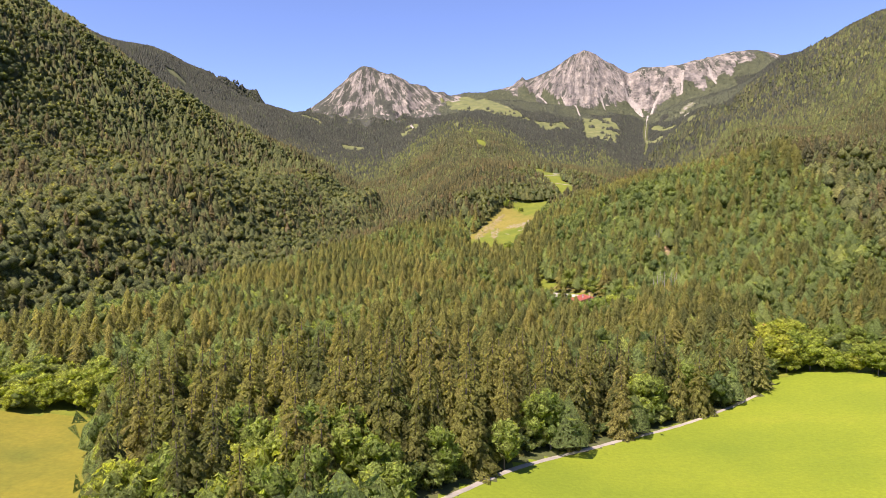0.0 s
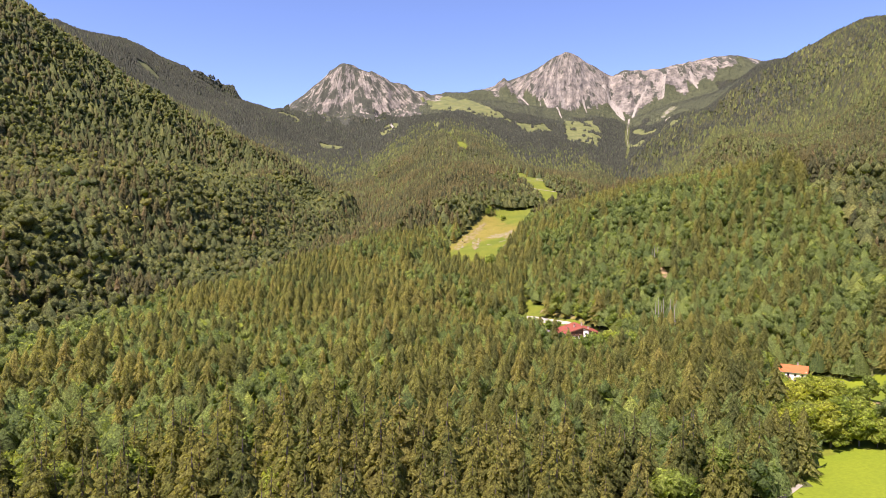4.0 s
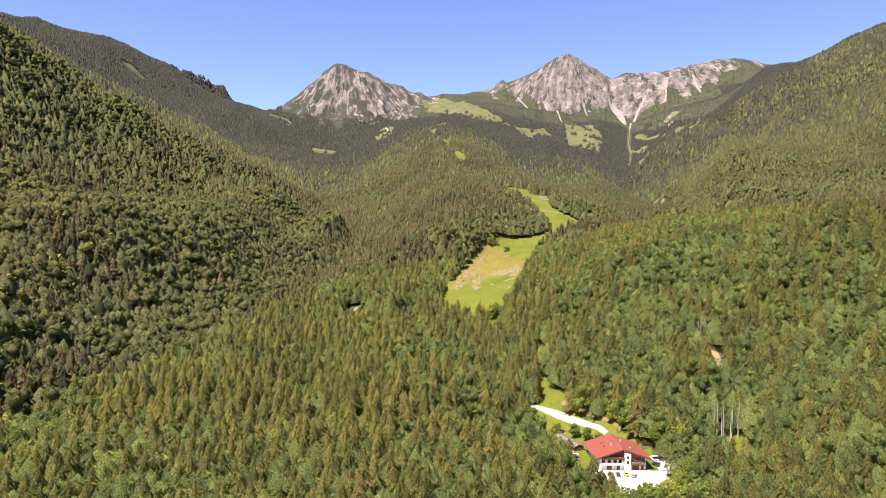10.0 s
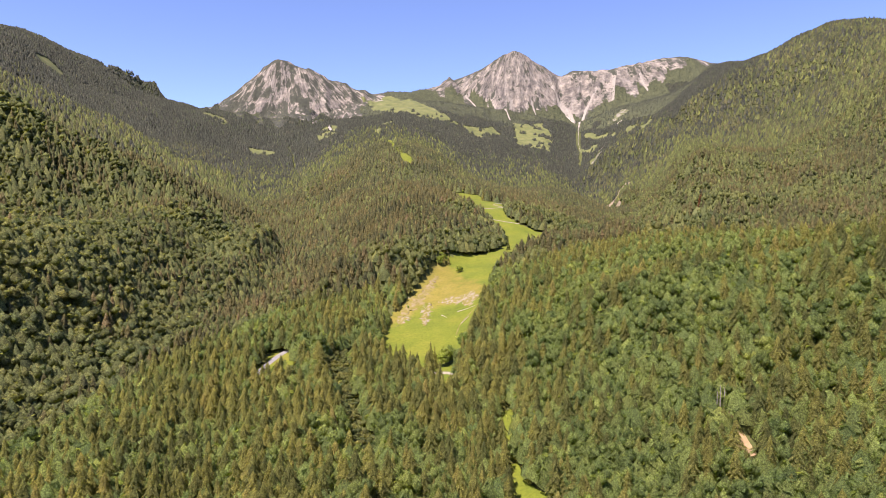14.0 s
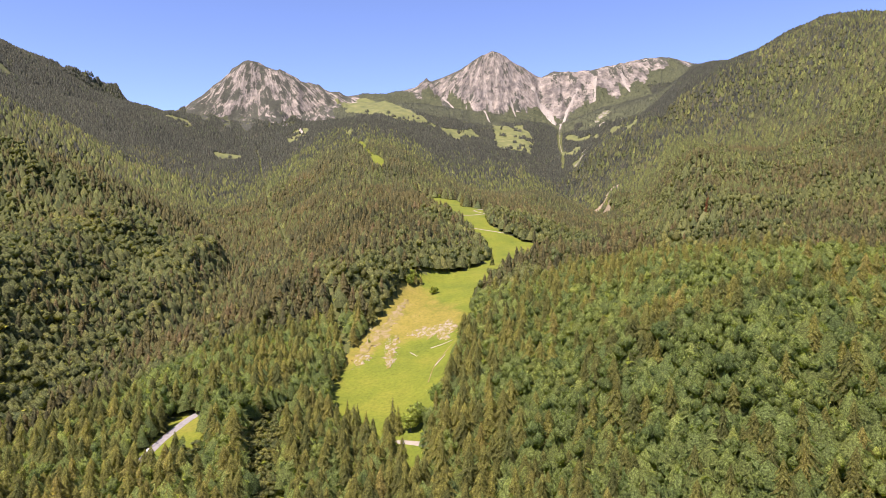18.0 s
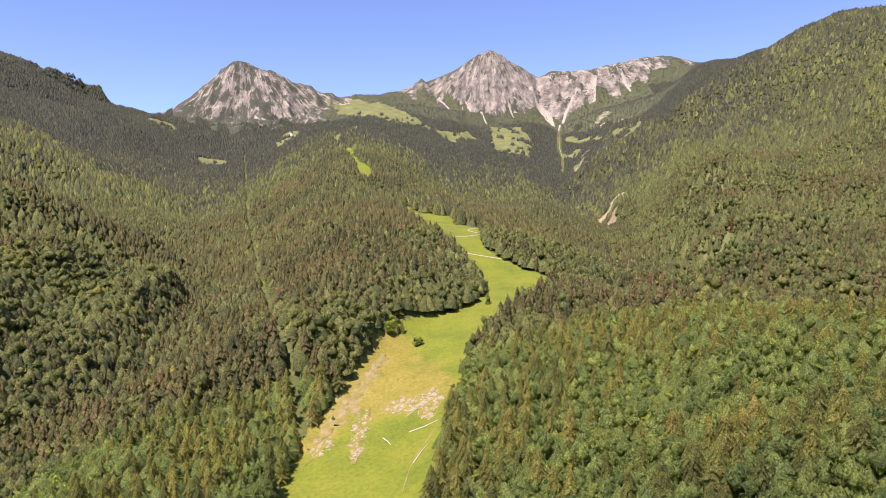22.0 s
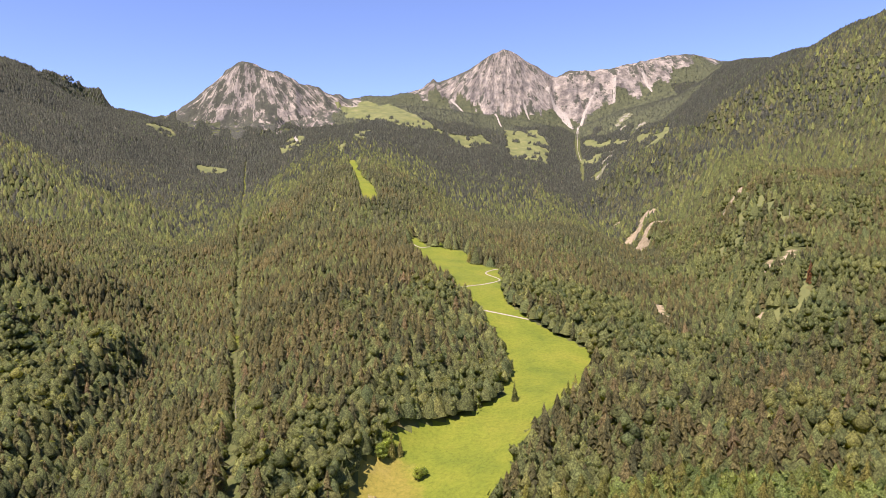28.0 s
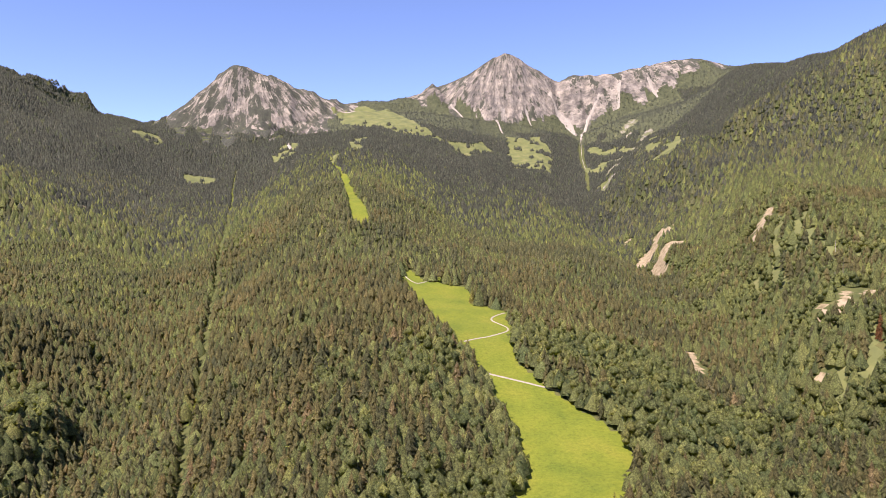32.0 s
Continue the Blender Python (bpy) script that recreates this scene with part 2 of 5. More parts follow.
# the saddle's pasture, the bowl below the eastern peak, the strip between them
ALP_FIELDS = [[(-160, 4190), (0, 4160), (120, 4040), (190, 3800), (225, 3650), (340, 3470), (230, 3430), (140, 3420), (60, 3520), (0, 3580), (-70, 3620), (-110, 3900)],
              [(650, 3740), (790, 3770), (800, 3536), (715, 3210), (575, 3235), (600, 3500)],
              [(345, 3480), (520, 3580), (560, 3500), (420, 3350)],
              [(-46, 2320), (-12, 2320), (18, 2900), (40, 3330), (-24, 3330), (-30, 2900)]]


def bare(x, y, z):
    """Where the limestone stands free of trees and scrub."""
    foot = np.interp(x, *zip(*ROCK_FOOT)) + 45 * value_noise(x, y, 150, 31) + 62 * value_noise(x + 0.2 * y, 0.2 * y, 44, 32) + 26 * value_noise(x, 0.4 * y, 18, 33)
    return (y > 3350) & (x > -1030) & (x < 1960) & (z > foot)



def inside(poly, x, y):
    got = np.zeros(x.shape, bool)
    for (ax, ay), (bx, by) in zip(poly, poly[1:] + poly[:1]):
        if ay != by:
            got ^= ((ay > y) != (by > y)) & (x < (bx - ax) * (y - ay) / (by - ay) + ax)
    return got


def alp(x, y):
    got = np.zeros(x.shape, bool)
    edge = 1 + 0.35 * value_noise(x, y, 60, 11) + 0.2 * value_noise(x, y, 20, 12)
    for cx, cy, rx, ry in ALPS:
        got |= ((x - cx) / rx) ** 2 + ((y - cy) / ry) ** 2 < edge
    wx, wy = x + 16 * value_noise(x, y, 40, 19), y + 24 * value_noise(x, y, 55, 20)
    for poly in ALP_FIELDS:
        got |= inside(poly, wx, wy)
    return got


def cut_width(x, y):
    return line_near([(a, b, 0) for a, b in CUT], x, y)[0]


def avalanche(x, y):
    """Grassy slide tracks running down the head of the gorge."""
    across, down = 0.65 * x - 0.75 * y, 0.75 * x + 0.65 * y
    return (x > 800) & (x < 1260) & (y > 2930) & (y < 3860) & (x > 800 + 0.42 * (y - 2930)) & (x < 940 + 0.55 * (y - 2930)) & (value_noise(across, down * 0.16, 26, 17) + 0.5 * value_noise(x, y, 20, 18) > 0.05)


# bare banks and grass strips down the eastern slope: both ends and the half width
SCARS = [((562, 1998), (648, 2060), 26), ((538, 1850), (590, 1925), 29), ((590, 1925), (640, 1950), 22), ((616, 1645), (690, 1738), 11), ((482, 1300), (498, 1324), 4), ((496, 1290), (536, 1342), 5), ((526, 1300), (556, 1334), 4),
         ((395, 1387), (378, 1336), 4), ((378, 1336), (360, 1285), 4.5), ((438, 1229), (438, 1235), 4), ((-597, 2314), (-585, 2310), 9), ((640, 2237), (652, 2240), 7), ((346, 1147), (347, 1152), 4)]
STRIPS = [((563, 1510), (712, 1736), 7), ((591, 1444), (671, 1550), 6), ((593, 1508), (732, 1702), 6), ((450, 1193), (486, 1233), 5), ((572, 1455), (656, 1578), 11), ((580, 1433), (674, 1560), 10), ((606, 1426), (658, 1496), 9), ((570, 1605), (592, 1632), 12), ((527, 1428), (550, 1495), 9), ((572, 1494), (637, 1584), 7), ((420, 1194), (445, 1218), 5),
          ((600, 1850), (672, 1926), 8), ((540, 1522), (528, 1488), 9), ((560, 1960), (600, 2040), 10), ((1020, 2800), (1050, 2860), 24)]


def streaks(places, x, y, seed, more=0.0):
    got = np.zeros(x.shape, bool)
    edge = 1 + 0.55 * value_noise(x, y, 11, seed)
    for (ax, ay), (bx, by), half in places:
        got |= line_near([(ax, ay, 0), (bx, by, 0)], x, y)[0] < half * edge + more
    return got

# ---- materials ----
def surface(name, rough=0.9):
    m = bpy.data.materials.new(name)
    m.use_nodes = True
    n, l = m.node_tree.nodes, m.node_tree.links
    b = n["Principled BSDF"]
    b.inputs["Roughness"].default_value = rough
    b.inputs["Specular IOR Level"].default_value = 0.25
    return m, n, l, b


def noise_at(n, l, scale, detail=4.0, rough=0.55, stretch=(1, 1, 1), where="Object"):
    co = n.new("ShaderNodeTexCoord")
    mp = n.new("ShaderNodeMapping")
    mp.inputs["Scale"].default_value = stretch
    l.new(co.outputs[where], mp.inputs["Vector"])
    t = n.new("ShaderNodeTexNoise")
    t.inputs["Scale"].default_value, t.inputs["Detail"].default_value, t.inputs["Roughness"].default_value = scale, detail, rough
    l.new(mp.outputs["Vector"], t.inputs["Vector"])
    return t.outputs["Fac"]


def ramp(n, l, fac, stops):
    r = n.new("ShaderNodeValToRGB")
    e = r.color_ramp.elements
    while len(e) < len(stops):
        e.new(0.5)
    for el, (at, c) in zip(e, stops):
        el.position, el.color = at, (*c, 1) if len(c) == 3 else c
    l.new(fac, r.inputs["Fac"])
    return r.outputs["Color"]


def blend(n, l, fac, a, b, kind="MIX"):
    m = n.new("ShaderNodeMix")
    m.data_type, m.blend_type = "RGBA", kind
    for key, v in ((0, fac), (6, a), (7, b)):
        if hasattr(v, "node"):
            l.new(v, m.inputs[key])
        else:
            m.inputs[key].default_value = v if key == 0 else (*v, 1)
    return m.outputs[2]


def relief(n, l, b, fac, strength, distance):
    bump = n.new("ShaderNodeBump")
    bump.inputs["Strength"].default_value, bump.inputs["Distance"].default_value = strength, distance
    l.new(fac, bump.inputs["Height"])
    l.new(bump.outputs["Normal"], b.inputs["Normal"])


def foliage(name, dark, light, warm, grain=1.3, holes=0.0):
    """Leaves: a hue for each tree from its tint, a lightness for each spray, needles and leaves as grain, gaps between sprays."""
    m, n, l, b = surface(name, 0.75)
    tint = n.new("ShaderNodeAttribute")
    tint.attribute_name = "tint"
    isle = n.new("ShaderNodeNewGeometry")
    tree = ramp(n, l, tint.outputs["Fac"], [(0.0, dark), (0.6, light), (1.0, warm)])
    spray = ramp(n, l, isle.outputs["Random Per Island"], [(0.0, (0.78, 0.78, 0.78)), (1.0, (1.25, 1.25, 1.25))])
    col = blend(n, l, 1.0, tree, spray, "MULTIPLY")
    leaf = n.new("ShaderNodeTexNoise")
    leaf.inputs["Scale"].default_value, leaf.inputs["Detail"].default_value, leaf.inputs["Roughness"].default_value = grain, 5.0, 0.75
    l.new(isle.outputs["Position"], leaf.inputs["Vector"])
    col = blend(n, l, 1.0, col, ramp(n, l, leaf.outputs["Fac"], [(0.36, (0.40, 0.40, 0.40)), (0.5, (1.02, 1.02, 1.02)), (0.64, (1.95, 1.95, 1.95))]), "MULTIPLY")
    l.new(col, b.inputs["Base Color"])
    relief(n, l, b, leaf.outputs["Fac"], 1.0, 1.0 / grain)
    thin = n.new("ShaderNodeBsdfTranslucent")
    l.new(blend(n, l, 1.0, col, (1.35, 1.3, 0.6), "MULTIPLY"), thin.inputs["Color"])
    both = n.new("ShaderNodeMixShader")
    both.inputs[0].default_value = 0.62
    l.new(b.outputs[0], both.inputs[1])
    l.new(thin.outputs[0], both.inputs[2])
    last = both
    if holes:
        gap = n.new("ShaderNodeTexNoise")
        gap.inputs["Scale"].default_value, gap.inputs["Detail"].default_value = 1.9, 2.0
        l.new(isle.outputs["Position"], gap.inputs["Vector"])
        clear = n.new("ShaderNodeBsdfTransparent")
        last = n.new("ShaderNodeMixShader")
        l.new(ramp(n, l, gap.outputs["Fac"], [(holes, (1, 1, 1)), (holes + 0.02, (0, 0, 0))]), last.inputs[0])
        l.new(both.outputs[0], last.inputs[1])
        l.new(clear.outputs[0], last.inputs[2])
    l.new(last.outputs[0], n["Material Output"].inputs["Surface"])
    return m


def plain(name, colour, rough=0.8, vary=0.25, scale=1.5, metal=0.0, bump=0.0):
    m, n, l, b = surface(name, rough)
    f = noise_at(n, l, scale, 5)
    lo = tuple(c * (1 - vary) for c in colour)
    hi = tuple(min(1, c * (1 + vary)) for c in colour)
    l.new(ramp(n, l, f, [(0.3, lo), (0.7, hi)]), b.inputs["Base Color"])
    b.inputs["Metallic"].default_value = metal
    if bump:
        relief(n, l, b, f, bump, 0.1)
    return m


SPRUCE = foliage("spruce needles", (0.087, 0.097, 0.047), (0.161, 0.149, 0.061), (0.201, 0.158, 0.082), 1.0)
BEECH = foliage("broad leaves", (0.112, 0.147, 0.060), (0.183, 0.204, 0.074), (0.240, 0.245, 0.080), 0.9)
SPRUCE_NEAR = foliage("near spruce needles", (0.111, 0.130, 0.043), (0.205, 0.207, 0.057), (0.237, 0.214, 0.069), 1.6, 0.42)
BEECH_NEAR = foliage("near broad leaves", (0.118, 0.174, 0.059), (0.190, 0.243, 0.073), (0.246, 0.290, 0.077), 1.4, 0.40)
# for single trees: the near leaves again, sunlight put in as lighter colour
SPRUCE_SUNLIT = foliage("sunlit spruce needles", (0.116, 0.138, 0.043), (0.215, 0.220, 0.057), (0.239, 0.228, 0.069), 1.6, 0.42)
BEECH_SUNLIT = foliage("sunlit broad leaves", (0.160, 0.230, 0.058), (0.257, 0.321, 0.072), (0.332, 0.384, 0.076), 1.4, 0.40)
# distance haze in the colour: two greyer, bluer leaf copies, then two milder ones
SPRUCE_HAZED = foliage("hazed spruce needles", (0.063, 0.075, 0.057), (0.098, 0.109, 0.083), (0.131, 0.129, 0.094), 0.35)
BEECH_HAZED = foliage("hazed broad leaves", (0.075, 0.100, 0.057), (0.116, 0.139, 0.073), (0.174, 0.185, 0.078), 0.35)
SPRUCE_HALF_HAZED = foliage("half hazed spruce needles", (0.089, 0.104, 0.056), (0.150, 0.157, 0.075), (0.195, 0.173, 0.091), 0.6)
BEECH_HALF_HAZED = foliage("half hazed broad leaves", (0.113, 0.149, 0.059), (0.183, 0.210, 0.074), (0.246, 0.260, 0.079), 0.6)
FRESH = foliage("fresh light leaves", (0.204, 0.270, 0.050), (0.282, 0.342, 0.061), (0.360, 0.390, 0.066), 1.4, 0.40)
DEAD = foliage("dead needles", (0.16, 0.075, 0.03), (0.20, 0.10, 0.04), (0.24, 0.15, 0.05), 1.6, 0.44)
BARK = plain("bark", (0.16, 0.13, 0.105), 0.9, 0.35, 3.0)
PALE_BARK = plain("pale dead bark", (0.38, 0.34, 0.29), 0.9, 0.25, 3.0)

# forest floor
FLOOR, n, l, b = surface("forest floor", 0.95)
l.new(ramp(n, l, noise_at(n, l, 0.12, 6), [(0.25, (0.040, 0.052, 0.016)), (0.5, (0.065, 0.078, 0.022)), (0.75, (0.105, 0.098, 0.038))]), b.inputs["Base Color"])
relief(n, l, b, noise_at(n, l, 0.5, 5), 0.6, 0.8)

# mown valley field, bright green
FIELD, n, l, b = surface("mown field grass", 0.9)
broad = ramp(n, l, noise_at(n, l, 0.022, 4, 0.6), [(0.3, (0.114, 0.163, 0.009)), (0.6, (0.152, 0.196, 0.010)), (0.8, (0.190, 0.216, 0.015))])
fine = ramp(n, l, noise_at(n, l, 0.9, 5, 0.65), [(0.2, (0.8, 0.8, 0.8)), (0.8, (1.15, 1.15, 1.15))])
l.new(blend(n, l, 1.0, broad, fine, "MULTIPLY"), b.inputs["Base Color"])
relief(n, l, b, noise_at(n, l, 1.2, 4), 0.5, 0.25)

# wet uncut field, yellowish
REED, n, l, b = surface("uncut yellow field", 0.9)
broad = ramp(n, l, noise_at(n, l, 0.03, 5, 0.6), [(0.3, (0.100, 0.114, 0.012)), (0.55, (0.163, 0.152, 0.014)), (0.8, (0.198, 0.167, 0.024))])
fine = ramp(n, l, noise_at(n, l, 0.7, 5, 0.65), [(0.2, (0.75, 0.75, 0.75)), (0.8, (1.15, 1.15, 1.15))])
l.new(blend(n, l, 1.0, broad, fine, "MULTIPLY"), b.inputs["Base Color"])

# hill pasture: green with dry yellow and tan patches
PASTURE, n, l, b = surface("hill pasture", 0.9)
green = ramp(n, l, noise_at(n, l, 0.03, 5, 0.6), [(0.3, (0.080, 0.112, 0.010)), (0.5, (0.112, 0.139, 0.012)), (0.7, (0.140, 0.152, 0.016))])
dry = ramp(n, l, noise_at(n, l, 0.06, 5, 0.6), [(0.3, (0.132, 0.128, 0.018)), (0.55, (0.172, 0.150, 0.026)), (0.75, (0.198, 0.166, 0.046))])
# dry ground lies on the steep lower part of the meadow
where = n.new("ShaderNodeTexCoord")
part_y = n.new("ShaderNodeSeparateXYZ")
l.new(where.outputs["Object"], part_y.inputs["Vector"])
up_hill = n.new("ShaderNodeMapRange")
up_hill.inputs[1].default_value, up_hill.inputs[2].default_value = 700.0, 1700.0
l.new(part_y.outputs["Y"], up_hill.inputs[0])
belt = ramp(n, l, up_hill.outputs[0], [(0.06, (0.04, 0.04, 0.04)), (0.15, (0.10, 0.10, 0.10)), (0.175, (0.52, 0.52, 0.52)), (0.255, (0.50, 0.50, 0.50)), (0.31, (0.16, 0.16, 0.16)), (0.36, (0.04, 0.04, 0.04))])
lean = n.new("ShaderNodeMath")
lean.operation = "ADD"
# the eastern rim stays green, the western bank is always dry
across = n.new("ShaderNodeMapRange")
across.inputs[1].default_value, across.inputs[2].default_value = 0.0, 400.0
skew = n.new("ShaderNodeMath")
skew.operation = "MULTIPLY_ADD"
skew.inputs[1].default_value, skew.inputs[2].default_value = 0.32, -285.0
l.new(part_y.outputs["Y"], skew.inputs[0])
lead = n.new("ShaderNodeMath")
lead.operation = "ADD"
l.new(part_y.outputs["X"], lead.inputs[0])
l.new(skew.outputs[0], lead.inputs[1])
l.new(lead.outputs[0], across.inputs[0])
rim = ramp(n, l, across.outputs[0], [(0.0, (1.0, 1.0, 1.0)), (0.235, (1.0, 1.0, 1.0)), (0.275, (0.1, 0.1, 0.1))])
bank = n.new("ShaderNodeMath")
bank.operation = "MULTIPLY_ADD"
bank.inputs[1].default_value, bank.inputs[2].default_value = -0.43, 363.0
l.new(part_y.outputs["Y"], bank.inputs[0])
inward = n.new("ShaderNodeMath")
inward.operation = "ADD"
l.new(part_y.outputs["X"], inward.inputs[0])
l.new(bank.outputs[0], inward.inputs[1])
edge_share = n.new("ShaderNodeMapRange")
edge_share.inputs[1].default_value, edge_share.inputs[2].default_value = -40.0, 60.0
l.new(inward.outputs[0], edge_share.inputs[0])
west = ramp(n, l, edge_share.outputs[0], [(0.50, (0.45, 0.45, 0.45)), (0.66, (0.0, 0.0, 0.0))])
low_meadow = ramp(n, l, up_hill.outputs[0], [(0.10, (0.3, 0.3, 0.3)), (0.14, (1, 1, 1)), (0.25, (1, 1, 1)), (0.30, (0, 0, 0))])
dryness = blend(n, l, 1.0, blend(n, l, 1.0, belt, rim, "MULTIPLY"), blend(n, l, 1.0, west, low_meadow, "MULTIPLY"), "ADD")
l.new(dryness, lean.inputs[0])
l.new(noise_at(n, l, 0.03, 7, 0.66), lean.inputs[1])
worn = ramp(n, l, lean.outputs[0], [(0.72, (0, 0, 0)), (0.98, (1, 1, 1))])
col = blend(n, l, worn, green, dry)
fine = ramp(n, l, noise_at(n, l, 0.45, 7, 0.75), [(0.3, (0.66, 0.68, 0.66)), (0.5, (1.0, 1.0, 1.0)), (0.7, (1.26, 1.22, 1.26))])
l.new(blend(n, l, 1.0, col, fine, "MULTIPLY"), b.inputs["Base Color"])
relief(n, l, b, noise_at(n, l, 0.5, 5), 0.6, 0.5)

# limestone: ribs and gullies fan out below each summit, dwarf pine on ledges and in hollows
ROCK, n, l, b = surface("limestone face", 0.95)
geo = n.new("ShaderNodeNewGeometry")
at = n.new("ShaderNodeSeparateXYZ")
l.new(geo.outputs["Position"], at.inputs["Vector"])


def sums(kind, a, c):
    m = n.new("ShaderNodeMath")
    m.operation = kind
    for k, v in enumerate((a, c)):
        if hasattr(v, "node"):
            l.new(v, m.inputs[k])
        else:
            m.inputs[k].default_value = v
    return m.outputs[0]


def fan(x0, top):
    return sums("DIVIDE", sums("SUBTRACT", at.outputs["X"], x0), sums("SUBTRACT", top, at.outputs["Z"]))


def step_at(a, c):
    m = n.new("ShaderNodeMapRange")
    m.inputs[1].default_value, m.inputs[2].default_value = a, c
    l.new(at.outputs["X"], m.inputs[0])
    return m.outputs[0]


def either(f, a, c):
    return sums("ADD", sums("MULTIPLY", a, sums("SUBTRACT", 1.0, f)), sums("MULTIPLY", c, f))


swing = either(step_at(60, 90), fan(-600, 1150), either(step_at(960, 990), fan(740, 1210), fan(1300, 1700)))


def fanned(dense, along, detail, rough):
    v = n.new("ShaderNodeCombineXYZ")
    l.new(sums("MULTIPLY", swing, dense), v.inputs[0])
    l.new(sums("MULTIPLY", at.outputs["Y"], along), v.inputs[1])
    l.new(sums("MULTIPLY", at.outputs["Z"], along * 1.6), v.inputs[2])
    t = n.new("ShaderNodeTexNoise")
    t.inputs["Scale"].default_value, t.inputs["Detail"].default_value, t.inputs["Roughness"].default_value = 1.0, detail, rough
    l.new(v.outputs[0], t.inputs["Vector"])
    return t.outputs["Fac"]


streak = ramp(n, l, fanned(19.0, 0.013, 12, 0.78), [(0.37, (0.086, 0.080, 0.070)), (0.48, (0.178, 0.163, 0.137)), (0.60, (0.330, 0.300, 0.248))])
ledge = ramp(n, l, noise_at(n, l, 0.03, 8, 0.7, (0.5, 0.6, 1.3)), [(0.38, (0.74, 0.74, 0.75)), (0.60, (1.14, 1.12, 1.06))])
stone = blend(n, l, 1.0, streak, ledge, "MULTIPLY")
scrub = ramp(n, l, noise_at(n, l, 0.05, 8, 0.72), [(0.3, (0.034, 0.038, 0.030)), (0.7, (0.074, 0.080, 0.052))])
part_z = n.new("ShaderNodeSeparateXYZ")
l.new(geo.outputs["Normal"], part_z.inputs["Vector"])
# the western peak is more overgrown
west = sums("MULTIPLY", sums("SUBTRACT", 1.0, step_at(-700, 500)), 0.045)
grown = sums("ADD", sums("ADD", sums("MULTIPLY", part_z.outputs["Z"], 0.12), west), either(0.35, fanned(13.0, 0.0055, 10, 0.75), noise_at(n, l, 0.02, 9, 0.72)))
l.new(blend(n, l, ramp(n, l, grown, [(0.585, (0, 0, 0)), (0.610, (1, 1, 1))]), stone, scrub), b.inputs["Base Color"])
relief(n, l, b, fanned(16.0, 0.013, 10, 0.76), 1.0, 14.0)

SCRUB, n, l, b = surface("dwarf pine carpet", 0.95)
l.new(ramp(n, l, noise_at(n, l, 0.06, 8, 0.7), [(0.3, (0.034, 0.042, 0.022)), (0.55, (0.066, 0.076, 0.036)), (0.75, (0.120, 0.125, 0.055))]), b.inputs["Base Color"])
relief(n, l, b, noise_at(n, l, 0.12, 6, 0.7), 1.0, 4.0)

ALP_GRASS, n, l, b = surface("thin alpine pasture", 0.92)
col = ramp(n, l, noise_at(n, l, 0.03, 6, 0.65), [(0.3, (0.074, 0.090, 0.034)), (0.55, (0.118, 0.132, 0.044)), (0.75, (0.165, 0.158, 0.070))])
l.new(col, b.inputs["Base Color"])
relief(n, l, b, noise_at(n, l, 0.1, 5), 0.6, 2.0)

SCREE = plain("pale scree", (0.275, 0.254, 0.206), 0.95, 0.25, 0.15, 0.0, 0.6)
EARTH = plain("bare tan earth", (0.28, 0.195, 0.105), 0.95, 0.3, 0.25, 0.0, 0.5)


def patchy(name, turf, stone, low, high, scale):
    """Turf with stone or earth showing through in flecks."""
    m, n, l, b = surface(name, 0.95)
    f = noise_at(n, l, scale, 8, 0.72, (1, 0.7, 1))
    base = ramp(n, l, noise_at(n, l, 0.12, 5), [(0.3, tuple(0.8 * c for c in turf)), (0.7, tuple(1.15 * c for c in turf))])
    shade = ramp(n, l, noise_at(n, l, 1.6, 6, 0.7), [(0.3, tuple(0.7 * c for c in stone)), (0.7, tuple(1.15 * c for c in stone))])
    l.new(blend(n, l, ramp(n, l, f, [(low, (0, 0, 0)), (high, (1, 1, 1))]), base, shade), b.inputs["Base Color"])
    relief(n, l, b, f, 0.8, 0.5)
    return m


DRY_TURF = patchy("dry turf", (0.160, 0.140, 0.030), (0.230, 0.185, 0.105), 0.44, 0.60, 0.22)
ROCK_TURF = patchy("stony turf", (0.158, 0.140, 0.028), (0.255, 0.222, 0.165), 0.50, 0.56, 0.35)
ERODED = patchy("eroded bank", (0.150, 0.125, 0.062), (0.315, 0.262, 0.165), 0.38, 0.56, 0.16)
GULLY = patchy("steep turf and broken rock", (0.098, 0.108, 0.045), (0.230, 0.212, 0.170), 0.46, 0.58, 0.06)
GRAVEL = plain("pale gravel", (0.245, 0.228, 0.180), 0.95, 0.15, 0.4)
YARD = plain("white crushed limestone", (0.47, 0.455, 0.40), 0.95, 0.12, 0.35)
LIME_ROAD = plain("pale limestone gravel", (0.33, 0.315, 0.265), 0.95, 0.15, 0.4)
ASPHALT = plain("grey asphalt", (0.19, 0.188, 0.18), 0.9, 0.2, 0.5)


# single trees: hue from the object
def own_hue(mat, name):
    m = mat.copy()
    m.name = name
    n, l = m.node_tree.nodes, m.node_tree.links
    info = n.new("ShaderNodeObjectInfo")
    for node in n:
        if node.type == "ATTRIBUTE":
            for link in list(node.outputs["Fac"].links):
                l.new(info.outputs["Random"], link.to_socket)
    return m


SPRUCE_ONE = own_hue(SPRUCE_SUNLIT, "single spruce needles")
BEECH_ONE = own_hue(BEECH_SUNLIT, "single broad leaves")
FRESH_ONE = own_hue(FRESH, "single fresh leaves")
DEAD_ONE = own_hue(DEAD, "single dead needles")

